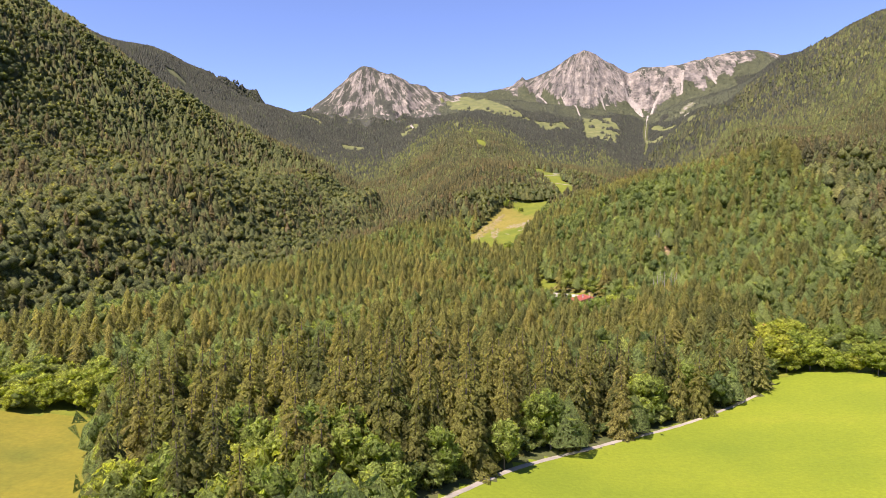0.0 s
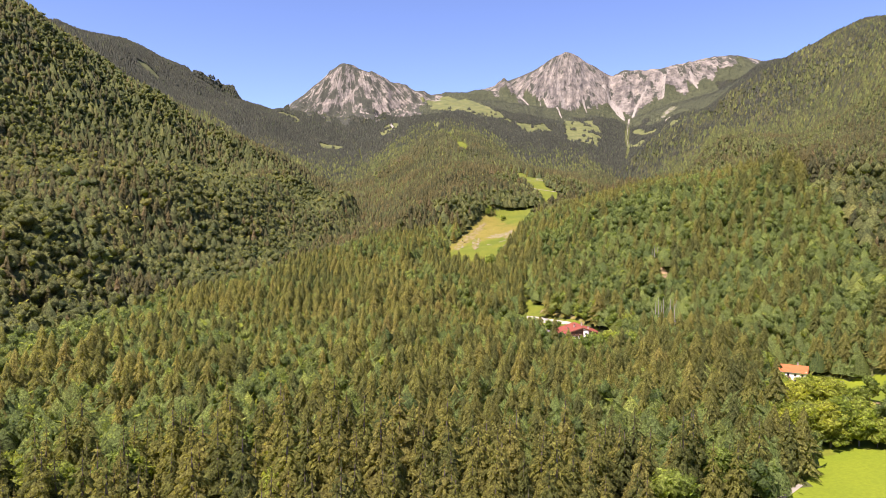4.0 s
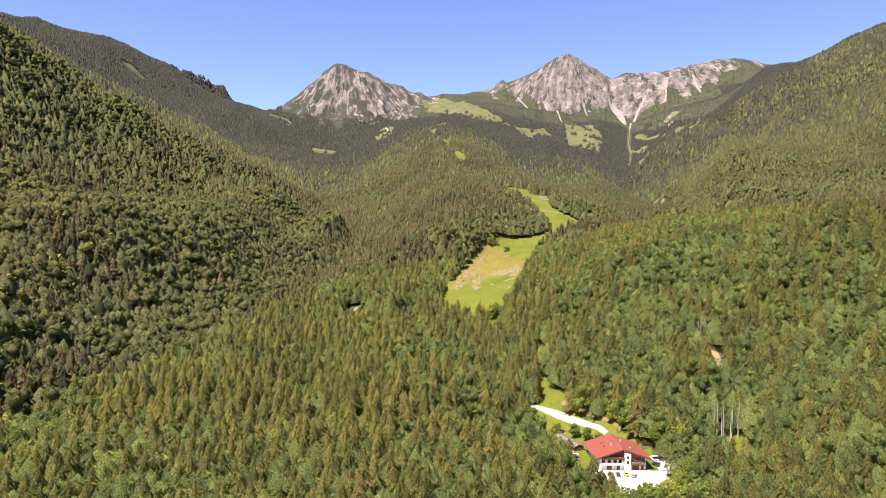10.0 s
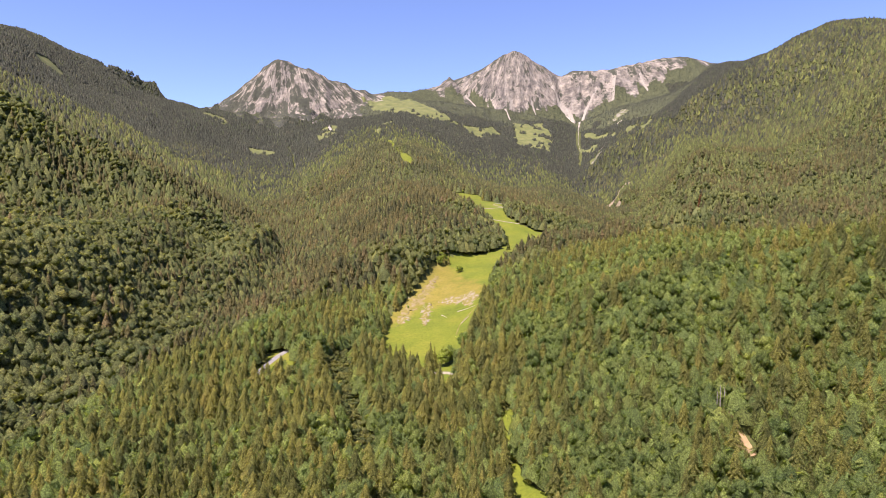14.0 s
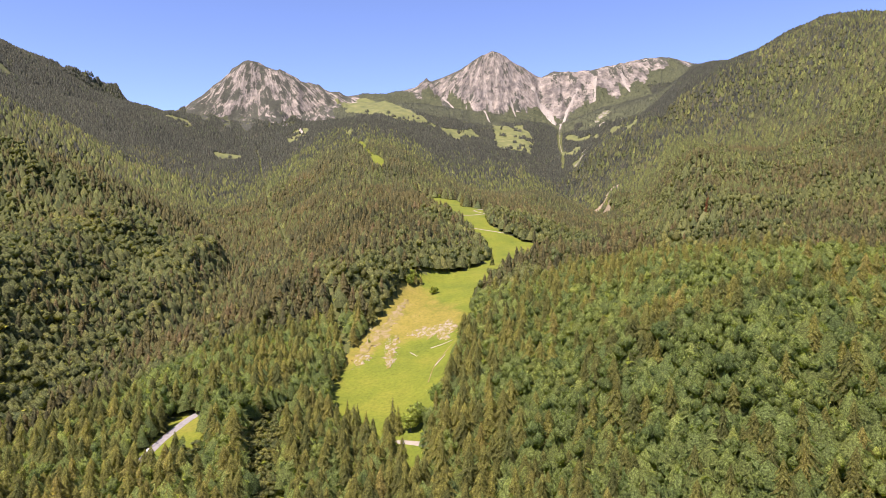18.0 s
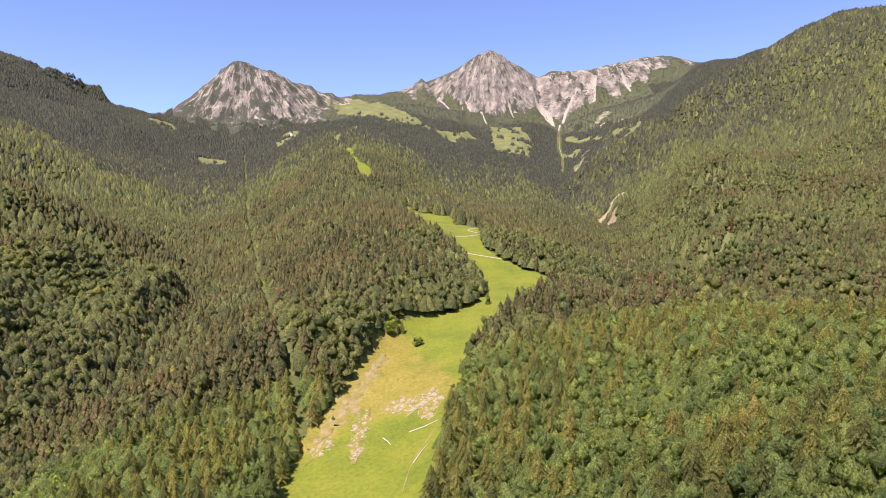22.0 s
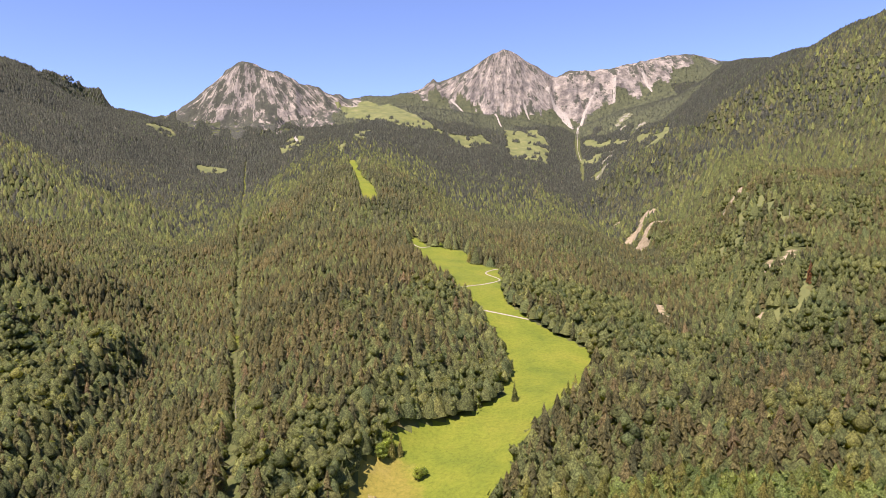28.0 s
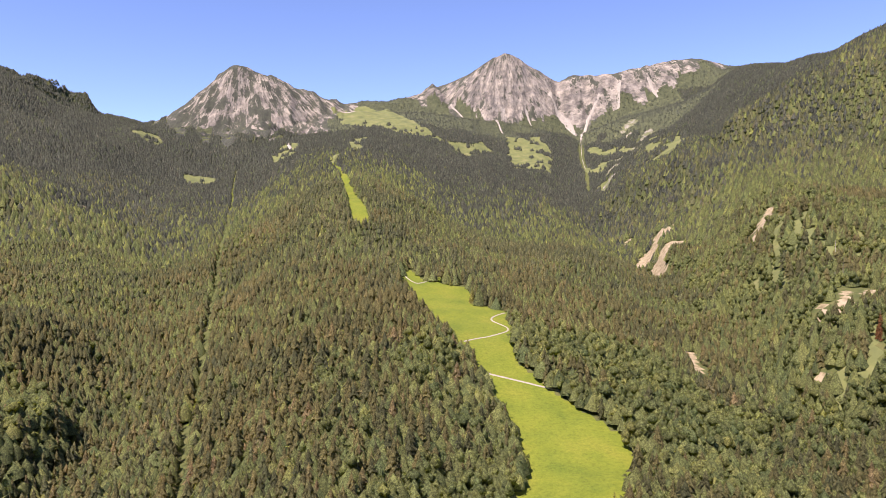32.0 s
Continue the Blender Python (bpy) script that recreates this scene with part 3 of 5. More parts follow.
# ---- ground: one sheet ----
def mesh_from(name, verts, tris, mats, which=None):
    me = bpy.data.meshes.new(name)
    verts, tris = np.asarray(verts, np.float32), np.asarray(tris, np.int32)
    me.vertices.add(len(verts))
    me.vertices.foreach_set("co", verts.ravel())
    me.loops.add(tris.size)
    me.loops.foreach_set("vertex_index", tris.ravel())
    me.polygons.add(len(tris))
    k = tris.shape[1]
    me.polygons.foreach_set("loop_start", np.arange(0, tris.size, k, dtype=np.int32))
    for m in mats:
        me.materials.append(m)
    if which is not None:
        me.polygons.foreach_set("material_index", np.asarray(which, np.int32))
    me.update(calc_edges=True)
    return me


def spaced(stops):
    """Coordinates whose step glides between the given (place, step) stops."""
    out = [stops[0][0]]
    at, step = zip(*stops)
    while out[-1] < at[-1]:
        out.append(out[-1] + float(np.interp(out[-1], at, step)))
    return np.array(out)


gx = spaced([(-3000, 60), (-1500, 22), (-600, 16), (-300, 9), (-125, 4.5), (230, 4.5), (420, 6.5), (720, 7.5), (900, 14), (1500, 17), (2100, 18), (3000, 60)])
gy = spaced([(-700, 30), (0, 5), (60, 3.8), (240, 4), (480, 4.4), (1000, 5.2), (1550, 6.5), (2080, 8.5), (2250, 15), (3400, 15), (4400, 12), (4950, 40)])
GX, GY = np.meshgrid(gx, gy)
GZ = land(GX, GY)
nx, ny = len(gx), len(gy)
idx = np.arange(nx * ny).reshape(ny, nx)
quads = np.stack([idx[:-1, :-1], idx[:-1, 1:], idx[1:, 1:], idx[1:, :-1]], -1).reshape(-1, 4)
cx, cy = (GX[:-1, :-1] + GX[1:, 1:]).ravel() / 2, (GY[:-1, :-1] + GY[1:, 1:]).ravel() / 2
cz = (GZ[:-1, :-1] + GZ[1:, 1:]).ravel() / 2
steep = np.hypot(np.gradient(GZ, gx, axis=1), np.gradient(GZ, gy, axis=0))[:-1, :-1].ravel()
kind = np.zeros(len(cx), int)
kind[inside(FIELD_EAST, cx, cy) | inside(LAWN_EAST, cx, cy)] = 1
kind[inside(FIELD_WEST, cx, cy)] = 2
grass = inside(HEDGE, cx, cy) | inside(WILLOWS, cx, cy) | inside(MEADOW, cx, cy) | inside(UPPER_LANE, cx, cy) | inside(INN_LANE, cx, cy) | inside(GLADE, cx, cy) | inside(WEST_GLADE, cx, cy) | inside(INN_YARD, cx, cy) | inside(VIEW_GAP, cx, cy)
kind[grass | ((cut_width(cx, cy) < 4.2) & (((cy > 1243) & (cy < 1330)) | (cy > 2330))) | inside(SNAG_GLADE, cx, cy)] = 3
for lane in LANES[:6]:
    far_off, half = line_near(lane, cx, cy)
    kind[far_off < half + 1.5 * value_noise(cx, cy, 12, 15)] = 3
kind[alp(cx, cy)] = 8
kind[(cy > 3350) & (cz > 540) & (cx > -900) & (cx < 2150)] = 9
kind[alp(cx, cy)] = 8
rocky = bare(cx, cy, cz) & ~alp(cx, cy) & (steep > 0.3)
kind[rocky] = 5
kind[streaks(STRIPS, cx, cy, 71)] = 8
kind[avalanche(cx, cy)] = 11
kind[streaks(SCARS, cx, cy, 72)] = 10
kind[inside(SNAG_SCAR, cx, cy)] = 7
ground = tagged(new("ground", mesh_from("ground", np.stack([GX, GY, GZ], -1).reshape(-1, 3), quads, [FLOOR, FIELD, REED, PASTURE, GRAVEL, ROCK, SCREE, EARTH, ALP_GRASS, SCRUB, ERODED, GULLY], kind)),
                "steep alpine valley ground with fields, pasture, woodland floor and limestone faces", "ground", kind="structure")


def ribbon(name, line, width, mat, label, category, lift=0.3, step=4.0, ragged=0.0, seed=1):
    """A strip laid over the ground along a line."""
    pts = []
    for (ax, ay), (bx, by) in zip(line, line[1:]):
        k = max(1, int(math.hypot(bx - ax, by - ay) / step))
        pts += [(ax + (bx - ax) * i / k, ay + (by - ay) * i / k) for i in range(k)]
    pts = np.array(pts + [line[-1]], float)
    for _ in range(3):
        pts[1:-1] = 0.25 * pts[:-2] + 0.5 * pts[1:-1] + 0.25 * pts[2:]
    way = np.gradient(pts, axis=0)
    way /= np.linalg.norm(way, axis=1)[:, None]
    side = np.stack([-way[:, 1], way[:, 0]], -1)
    wide = np.interp(np.linspace(0, 1, len(pts)), np.linspace(0, 1, len(width)), width) if isinstance(width, (list, tuple)) else np.full(len(pts), float(width))
    r = np.random.default_rng(seed)
    across = 5
    rows = []
    for k in np.linspace(-0.5, 0.5, across):
        w = wide * k * (1 + ragged * r.uniform(-1, 1, len(pts)))
        rows.append(pts + side * w[:, None])
    grid = np.stack(rows, 1)
    z = land(grid[..., 0], grid[..., 1]) + lift
    z[:, 0] -= lift * 0.9
    z[:, -1] -= lift * 0.9
    v = np.concatenate([grid, z[..., None]], -1).reshape(-1, 3)
    i = np.arange(len(pts) * across).reshape(len(pts), across)
    q = np.stack([i[:-1, :-1], i[:-1, 1:], i[1:, 1:], i[1:, :-1]], -1).reshape(-1, 4)
    return tagged(new(name, mesh_from(name, v, q[:, ::-1], [mat])), label, category, kind="structure")


# pale chutes of scree under the faces
for line, width in (([(948, 4200), (985, 4165), (1036, 4120), (1050, 4030)], (16, 34, 30, 8)), ([(1215, 4190), (1140, 4135), (1096, 4060), (1030, 3900)], (8, 16, 18, 10)),
                    ([(1030, 3900), (940, 3580), (895, 3380)], (2.5, 2, 1.2)), ([(640, 4060), (630, 3920), (636, 3790)], (22, 12, 8)),
                    ([(700, 4150), (690, 4080)], (18, 5)), ([(820, 4150), (835, 4090)], (14, 4)), ([(-335, 3760), (-300, 3560), (-250, 3330)], (12, 18, 8)), ([(-375, 3700), (-350, 3440)], (18, 12)),
                    ([(-180, 4080), (-90, 3900), (-30, 3860)], (8, 12, 6)), ([(1480, 4200), (1500, 4120)], (24, 8)), ([(1320, 4200), (1300, 4130)], (26, 8)), ([(440, 4180), (500, 4080)], (14, 8))):
    ribbon("scree_chute", line, width, SCREE, "pale limestone scree running down below the rock face", "scree", 2.5, 14.0, 0.35, int(line[0][1]))

ribbon("field_track", [(-30, 42), (-4, 79), (10, 100), (27, 118), (46, 135), (67, 150), (90, 168), (104, 179)], 1.7, GRAVEL, "narrow pale gravel track along the forest edge", "track", 0.2, 3.0, 0.15)
ribbon("pasture_track", [(140, 1228), (150, 1223), (166, 1217), (195, 1201), (207, 1196)], 2.3, GRAVEL, "pale gravel track crossing the green pasture", "track", 0.35, 4)
ribbon("pasture_track", [(142, 1273), (160, 1286), (178, 1298), (188, 1308), (190, 1322), (177, 1340), (178, 1350), (196, 1372)], 1.9, GRAVEL, "winding pale gravel track on the upper pasture", "track", 0.35, 4)
ribbon("pasture_track", [(98, 1512), (104, 1490), (114, 1470), (126, 1484)], 1.8, GRAVEL, "pale track at the top of the pasture", "track", 0.35, 4)
ribbon("meadow_path", [(60, 775), (66, 798), (72, 812), (84, 834), (95, 842)], 0.7, DRY_TURF, "faint trodden path on the dry meadow", "track", 0.2, 4)
ribbon("gravel_yard", [(76, 362), (82, 374), (86, 388), (86, 403)], (20, 26, 34, 36), YARD, "pale sunlit gravel yard in front of the inn", "yard", 0.22, 3, 0.05)
ribbon("gravel_yard", [(108, 398), (110, 410), (108, 424)], (14, 15, 10), YARD, "pale gravel parking beside the inn", "yard", 0.2, 3, 0.05)
ribbon("grass_lane", [(62, 560), (65, 535), (69, 510), (77, 484)], (2, 5, 9, 14), PASTURE, "bright grass lane between forest edges above the inn", "grass", 0.25, 3, 0.1)
ribbon("grass_bank", [(96, 446), (84, 466), (72, 490)], (5, 6, 4), DRY_TURF, "dry tan bank above the gravel road", "grass", 1.2, 3, 0.1)
ribbon("gravel_road", [(87, 445), (80, 455), (70, 472), (57, 498), (44, 512)], (3, 5.5, 6, 4, 2.5), LIME_ROAD, "pale gravel road beside the inn", "road", 0.25, 3)
ribbon("forest_road", [(-93, 655), (-92, 680), (-88, 704), (-80, 729), (-72, 744)], 5.5, ASPHALT, "grey asphalt forest road in tree shade", "road", 0.3, 4)
ribbon("gravel_road", [(10, 716), (31, 711), (44, 703), (56, 690)], 4.0, GRAVEL, "short pale gravel road below the meadow", "road", 0.3, 4)
ribbon("gravel_road", [(60, 448), (40, 446), (20, 452), (0, 440), (-12, 428)], 5.0, GRAVEL, "pale gravel drive under broad-leaved trees", "road", 0.25, 3)

ribbon("dry_bank", [(12, 836), (18, 852), (28, 876), (38, 902), (50, 932), (56, 950)], (4, 10, 12, 10, 8, 4), DRY_TURF, "bare tan bank along the meadow's wooded edge", "bank", 0.25, 3, 0.9, 5)
ribbon("bare_ground", [(158, 250), (172, 256), (186, 258), (206, 263)], (7, 14, 15, 8), EARTH, "bare tan ground with sparse grass behind the hedge", "bare ground", 0.22, 3, 0.5, 8)
for line, width, seed in (([(52, 874), (62, 872), (72, 869), (82, 864), (90, 860)], (6, 14, 20, 22, 8), 21), ([(80, 862), (79, 852), (80, 842)], (12, 9, 3), 24), ([(36, 812), (36, 828), (38, 846), (42, 862), (44, 874)], (3, 6, 9, 8, 3), 22), ([(14, 828), (17, 838), (23, 848)], (6, 10, 5), 23)):
    ribbon("stony_ground", line, width, ROCK_TURF, "stony pale ground breaking through the dry meadow", "rock", 0.2, 2.5, 0.8, seed)
ribbon("garden_path", [(191.4, 327.1), (199.1, 338.1), (209, 348), (215.6, 351.3)], 0.9, GRAVEL, "thin pale gravel path on the lawn", "path", 0.25, 3, 0.1, 10)
ribbon("house_drive", [(158.4, 343.6), (167.2, 333.7), (177.1, 327.7), (191.4, 327.1)], (3, 5, 6, 5), GRAVEL, "pale gravel drive before the white house", "drive", 0.25, 3, 0.1, 9)
ribbon("inn_lawn", [(57, 398), (57, 416), (62, 440), (60, 456)], (7, 12, 8, 6), PASTURE, "short green lawn beside the inn", "grass", 0.16, 3, 0.2, 31)

# ---- forest ----
rng = np.random.default_rng(7)


def spruce_shape(tiers, blades, seed):
    """A unit-high spruce: ragged drooping skirts of boughs one above the other."""
    r = np.random.default_rng(seed)
    v, f = [], []
    for k in range(tiers):
        s = k / tiers
        base = 0.10 + 0.80 * s if tiers > 1 else -0.12
        top = min(1.0, base + 1.75 / (tiers + 1.2))
        rad = 0.195 * (1 - s) ** 0.68 + 0.02
        o = len(v)
        v.append((0, 0, top))
        turn = r.uniform(0, 6.28)
        for j in range(2 * blades):
            a = turn + j * math.pi / blades + r.uniform(-0.12, 0.12)
            out = rad * (r.uniform(0.7, 1.25) if j % 2 == 0 else r.uniform(0.38, 0.6))
            v.append((out * math.cos(a), out * math.sin(a), base + (r.uniform(-0.055, 0.015) if j % 2 == 0 else r.uniform(0.02, 0.06))))
        for j in range(2 * blades):
            f.append((o, o + 1 + j, o + 1 + (j + 1) % (2 * blades)))
    return np.array(v), np.array(f)


def broadleaf_shape(clumps, sprays, seed):
    """A unit-high broad-leaved tree: uneven clumps with loose sprays of leaves round them."""
    r = np.random.default_rng(seed)
    v, f = [], []
    for k in range(clumps):
        a, s = r.uniform(0, 6.28), r.uniform(0, 1)
        out = 0.24 * math.sqrt(r.uniform(0.1, 1)) * math.sin(math.pi * (0.25 + 0.62 * s)) if clumps > 1 else 0
        c = np.array((out * math.cos(a), out * math.sin(a), 0.28 + 0.56 * s if clumps > 1 else 0.55))
        size = r.uniform(0.13, 0.19) if clumps > 6 else r.uniform(0.18, 0.25) if clumps > 3 else (r.uniform(0.2, 0.26) if clumps > 1 else 0.33)
        o = len(v)
        twist = r.uniform(0, 6.28)
        ring = [(math.cos(twist + j * 1.2566), math.sin(twist + j * 1.2566)) for j in range(5)]
        v.append(tuple(c + (0, 0, size * r.uniform(0.75, 1.1) * (1.25 if clumps == 1 else 1))))
        for x, y in ring:
            w = size * r.uniform(0.75, 1.15)
            v.append(tuple(c + (x * w * (0.8 if clumps == 1 and sprays else 1), y * w * (0.8 if clumps == 1 and sprays else 1), size * (r.uniform(-0.25, 0.3) if clumps > 1 or sprays else r.uniform(-1.75, -1.35)))))
        v.append(tuple(c - (0, 0, size * r.uniform(0.8, 1.2))))
        for j in range(5):
            f.append((o, o + 1 + j, o + 1 + (j + 1) % 5))
            if clumps == 1 and sprays:
                v.append(tuple(c + (ring[j][0] * size * 1.02, ring[j][1] * size * 1.02, size * r.uniform(-1.1, -0.7))))
            if clumps > 1:
                f.append((o + 6, o + 1 + (j + 1) % 5, o + 1 + j))
        if clumps == 1 and sprays:
            for j in range(5):
                k2 = (j + 1) % 5
                f += [(o + 1 + j, o + 7 + j, o + 7 + k2), (o + 1 + j, o + 7 + k2, o + 1 + k2)]
        for q in range(sprays):
            d = r.normal(size=3)
            d[2] = abs(d[2]) * 0.9 - 0.15
            d /= np.linalg.norm(d)
            p = c + d * size * r.uniform(0.85, 1.2)
            e1, e2 = r.normal(size=3), r.normal(size=3)
            e1, e2 = e1 / np.linalg.norm(e1) * size * 0.36, e2 / np.linalg.norm(e2) * size * 0.36
            o2 = len(v)
            v += [tuple(p + e1), tuple(p - 0.5 * e1 + e2), tuple(p - 0.5 * e1 - e2)]
            f.append((o2, o2 + 1, o2 + 2))
    return np.array(v), np.array(f)


def scatter(x0, x1, y0, y1, step):
    xs, ys = np.meshgrid(np.arange(x0, x1, step), np.arange(y0, y1, step))
    xs = xs + rng.uniform(-0.46, 0.46, xs.shape) * step
    ys = ys + rng.uniform(-0.46, 0.46, ys.shape) * step
    return xs.ravel(), ys.ravel()


FLIGHT = [(0, -70, 0), (0, 60, 0), (20, 330, 0), (70, 665, 0)]
OPEN = [MEADOW, FIELD_EAST, FIELD_WEST, UPPER_LANE, INN_YARD, INN_LANE, LAWN_EAST, GLADE, SNAG_GLADE, SNAG_SCAR, WEST_GLADE, HEDGE, WILLOWS, VIEW_GAP, EAST_GAP]


def wooded(x, y, z):
    ok = np.ones(x.shape, bool)
    for poly in OPEN:
        ok &= ~inside(poly, x, y)
    for lane in LANES:
        off, half = line_near(lane, x, y)
        ok &= off > half
    ok &= (cut_width(x, y) > np.where(y < 960, 5.6, np.where(y < 2300, 5.2, 4.8))) & ~(streaks(STRIPS, x, y, 71) & (value_noise(x, y, 9, 73) < 0.32)) & ~streaks(SCARS, x, y, 72, 5.0) & ~avalanche(x, y)
    far = y > 2200
    ok[far] &= ~(alp(x[far], y[far]) & (value_noise(x[far], y[far], 23, 74) < 0.62))
    ok &= ~bare(x, y, z) & ~((y > 3500) & (z > 560 + 60 * value_noise(x, y, 80, 61)) & (x > -900) & (x < 1600))
    ok &= z < 860
    return ok


MEADOW_RIM = [(34, 935, 0), (40, 968, 0), (62, 994, 0), (87, 1020, 0), (116, 1046, 0), (140, 1045, 0)]


def leafy(x, y):
    """Share of broad-leaved trees at a place."""
    s = 0.12 + 0.0 * x
    s += 0.58 * ((x < -170) & (y < 1300)) + 0.42 * ((x > 90) & (y > 380) & (y < 1300)) + 0.2 * ((x < 0) & (y > 640) & (y < 900))
    s += 0.8 * np.clip(1.4 - np.hypot(x - 40, y - 432) / 30, 0, 1) + 0.6 * np.clip(1.4 - np.hypot(x + 5, y - 560) / 34, 0, 1)
    s += 0.7 * np.clip(1.4 - np.hypot(x + 118, y - 205) / 32, 0, 1)
    s += 0.75 * (line_near(MEADOW_RIM, x, y)[0] < 26) + 0.5 * ((x > 190) & (x < 330) & (y > 1100) & (y < 1330)) + 0.3 * ((x > 400) & (x < 760) & (y > 1150) & (y < 1800))
    s -= 0.10 * ((x > -100) & (x < 120) & (y > 960))
    s += 0.25 * ((x > np.interp(y, [1000, 1900, 2800], [400, 570, 720])) & (y >= 1300) & (y < 3000))
    return s + 0.5 * value_noise(x, y, 55, 41) + 0.25 * value_noise(x, y, 20, 42)


def plant(name, shapes, x, y, z, high, wide, tint, mat, label):
    """Join many trees into one mesh."""
    pick = rng.integers(0, len(shapes), len(x))
    turn = rng.uniform(0, 6.283, len(x))
    V, T, A, o = [], [], [], 0
    for k, (sv, sf) in enumerate(shapes):
        m = np.where(pick == k)[0]
        if not len(m):
            continue
        c, s = np.cos(turn[m])[:, None], np.sin(turn[m])[:, None]
        w, h = wide[m][:, None], high[m][:, None]
        vx = x[m][:, None] + (sv[None, :, 0] * c - sv[None, :, 1] * s) * w
        vy = y[m][:, None] + (sv[None, :, 0] * s + sv[None, :, 1] * c) * w
        vz = z[m][:, None] + sv[None, :, 2] * h - 0.3
        V.append(np.stack([vx, vy, vz], -1).reshape(-1, 3))
        T.append((sf[None] + (np.arange(len(m)) * len(sv))[:, None, None]).reshape(-1, 3) + o)
        A.append(np.repeat(tint[m], len(sv)))
        o += len(m) * len(sv)
    me = mesh_from(name, np.concatenate(V), np.concatenate(T), [mat])
    me.attributes.new("tint", "FLOAT", "POINT").data.foreach_set("value", np.concatenate(A).astype(np.float32))
    return tagged(new(name, me), label, "forest", kind="stuff")


LEAVES = {"near": (SPRUCE_NEAR, BEECH_NEAR), "middle": (SPRUCE, BEECH), "upper": (SPRUCE, BEECH), "distant": (SPRUCE, BEECH), "hazed": (SPRUCE_HAZED, BEECH_HAZED), "slope": (SPRUCE_HALF_HAZED, BEECH_HALF_HAZED)}
BANDS = [  # nearest, farthest, spacing, spruce tiers and blades, broadleaf clumps and sprays, name
    (0, 240, 6.6, (8, 6), (8, 8), "near"),
    (240, 620, 6.8, (6, 4), (4, 4), "middle"),
    (620, 1350, 7.0, (3, 4), (3, 2), "upper"),
    (1350, 3900, 7.9, (1, 3), (1, 0), "distant"),
]
for near, far, step, st, bl, zone in BANDS:
    tx, ty = scatter(-1700, 1900, -60, 4300, step)
    keep = (np.abs(tx - 0.08 * ty) < 230 + 0.80 * (ty + 70)) & (ty > 20)
    tx, ty = tx[keep], ty[keep]
    d, _ = line_near(FLIGHT, tx, ty)
    keep = (d >= near) & (d < far)
    tx, ty = tx[keep], ty[keep]
    tz = land(tx, ty)
    keep = wooded(tx, ty, tz) & ~inside(HERO, tx, ty)
    tx, ty, tz = tx[keep], ty[keep], tz[keep]
    leaf = rng.uniform(0, 1, len(tx)) < leafy(tx, ty) * (1.0 if near < 1300 else 0.35)
    big = 1.0 if near < 600 else 1.02 if near < 1300 else 1.45
    age = 1 + 0.2 * value_noise(tx, ty, 90, 51) + 0.13 * value_noise(tx, ty, 30, 54)
    tint = np.clip(rng.normal(0.42, 0.2 if near < 600 else 0.12, len(tx)) + 0.25 * value_noise(tx, ty, 45, 52), 0, 1)
    high = (rng.uniform(13.0, 24.5, len(tx)) if near < 600 else rng.uniform(15.5, 22.5, len(tx))) * age * np.where(leaf, 0.82, 1.0) * np.clip(1.15 - np.clip(tz, 0, 800) / 1800, 0.6, 1)
    wide = np.where(leaf, high * rng.uniform(0.62, 1.0, len(tx)) * np.where((tx < -170) & (ty < 1300), 1.3, 1.0), high * rng.uniform(1.05, 1.65, len(tx))) * big
    # haze by leaf colour: farther off, more trees turn darker and greyer, stand by stand
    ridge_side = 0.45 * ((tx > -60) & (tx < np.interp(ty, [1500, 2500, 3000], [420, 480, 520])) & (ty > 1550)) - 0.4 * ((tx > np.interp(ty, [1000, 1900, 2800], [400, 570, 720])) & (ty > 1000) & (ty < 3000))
    hazed = rng.uniform(0, 1, len(tx)) < np.clip(ridge_side + (line_near(FLIGHT, tx, ty)[0] - 600) / 900 * (near < 1300) + (line_near(FLIGHT, tx, ty)[0] - 1350) / 750 * (near > 1300) + 0.45 * value_noise(tx, ty, 120, 53), 0, 1)
    # young trees close the gaps between the old ones
    ux, uy = scatter(-1700, 1900, 20, 4300, step * (0.95 if near < 600 else 1.15 if near < 1300 else 1.35))
    d = line_near(FLIGHT, ux, uy)[0]
    keep = (np.abs(ux - 0.08 * uy) < 230 + 0.80 * (uy + 70)) & (d >= near) & (d < far)
    ux, uy = ux[keep], uy[keep]
    uz = land(ux, uy)
    keep = wooded(ux, uy, uz) & ~inside(HERO, ux, uy)
    ux, uy, uz = ux[keep], uy[keep], uz[keep]
    tall = rng.uniform(10, 15.5, len(ux)) * (1.3 if near > 600 else 1.1) * np.clip(1.1 - np.clip(uz, 0, 800) / 2000, 0.6, 1)
    # share of young trees with haze-coloured leaves, growing with distance
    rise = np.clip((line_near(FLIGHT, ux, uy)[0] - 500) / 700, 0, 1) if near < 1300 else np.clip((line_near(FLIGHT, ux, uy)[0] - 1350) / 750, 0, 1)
    for up, place in ((False, zone), (True, zone + "_hazed")):
        mask = (rng.uniform(0, 1, len(ux)) < rise) == up
        if mask.sum() > 20:
            plant(f"{place}_young_trees", [broadleaf_shape(1, 6 if near < 200 else 2 if near < 300 else 0, 70 + k) for k in range(5)], ux[mask], uy[mask], uz[mask], tall[mask], tall[mask] * rng.uniform(1.0, 1.35, mask.sum()),
                  np.clip(rng.normal(0.4, 0.2, mask.sum()), 0, 1), (SPRUCE_HAZED if near > 1300 else BEECH_HALF_HAZED) if up else (BEECH_NEAR if near < 200 else BEECH_HALF_HAZED if near > 1300 else BEECH), "young trees and saplings filling gaps in the forest")
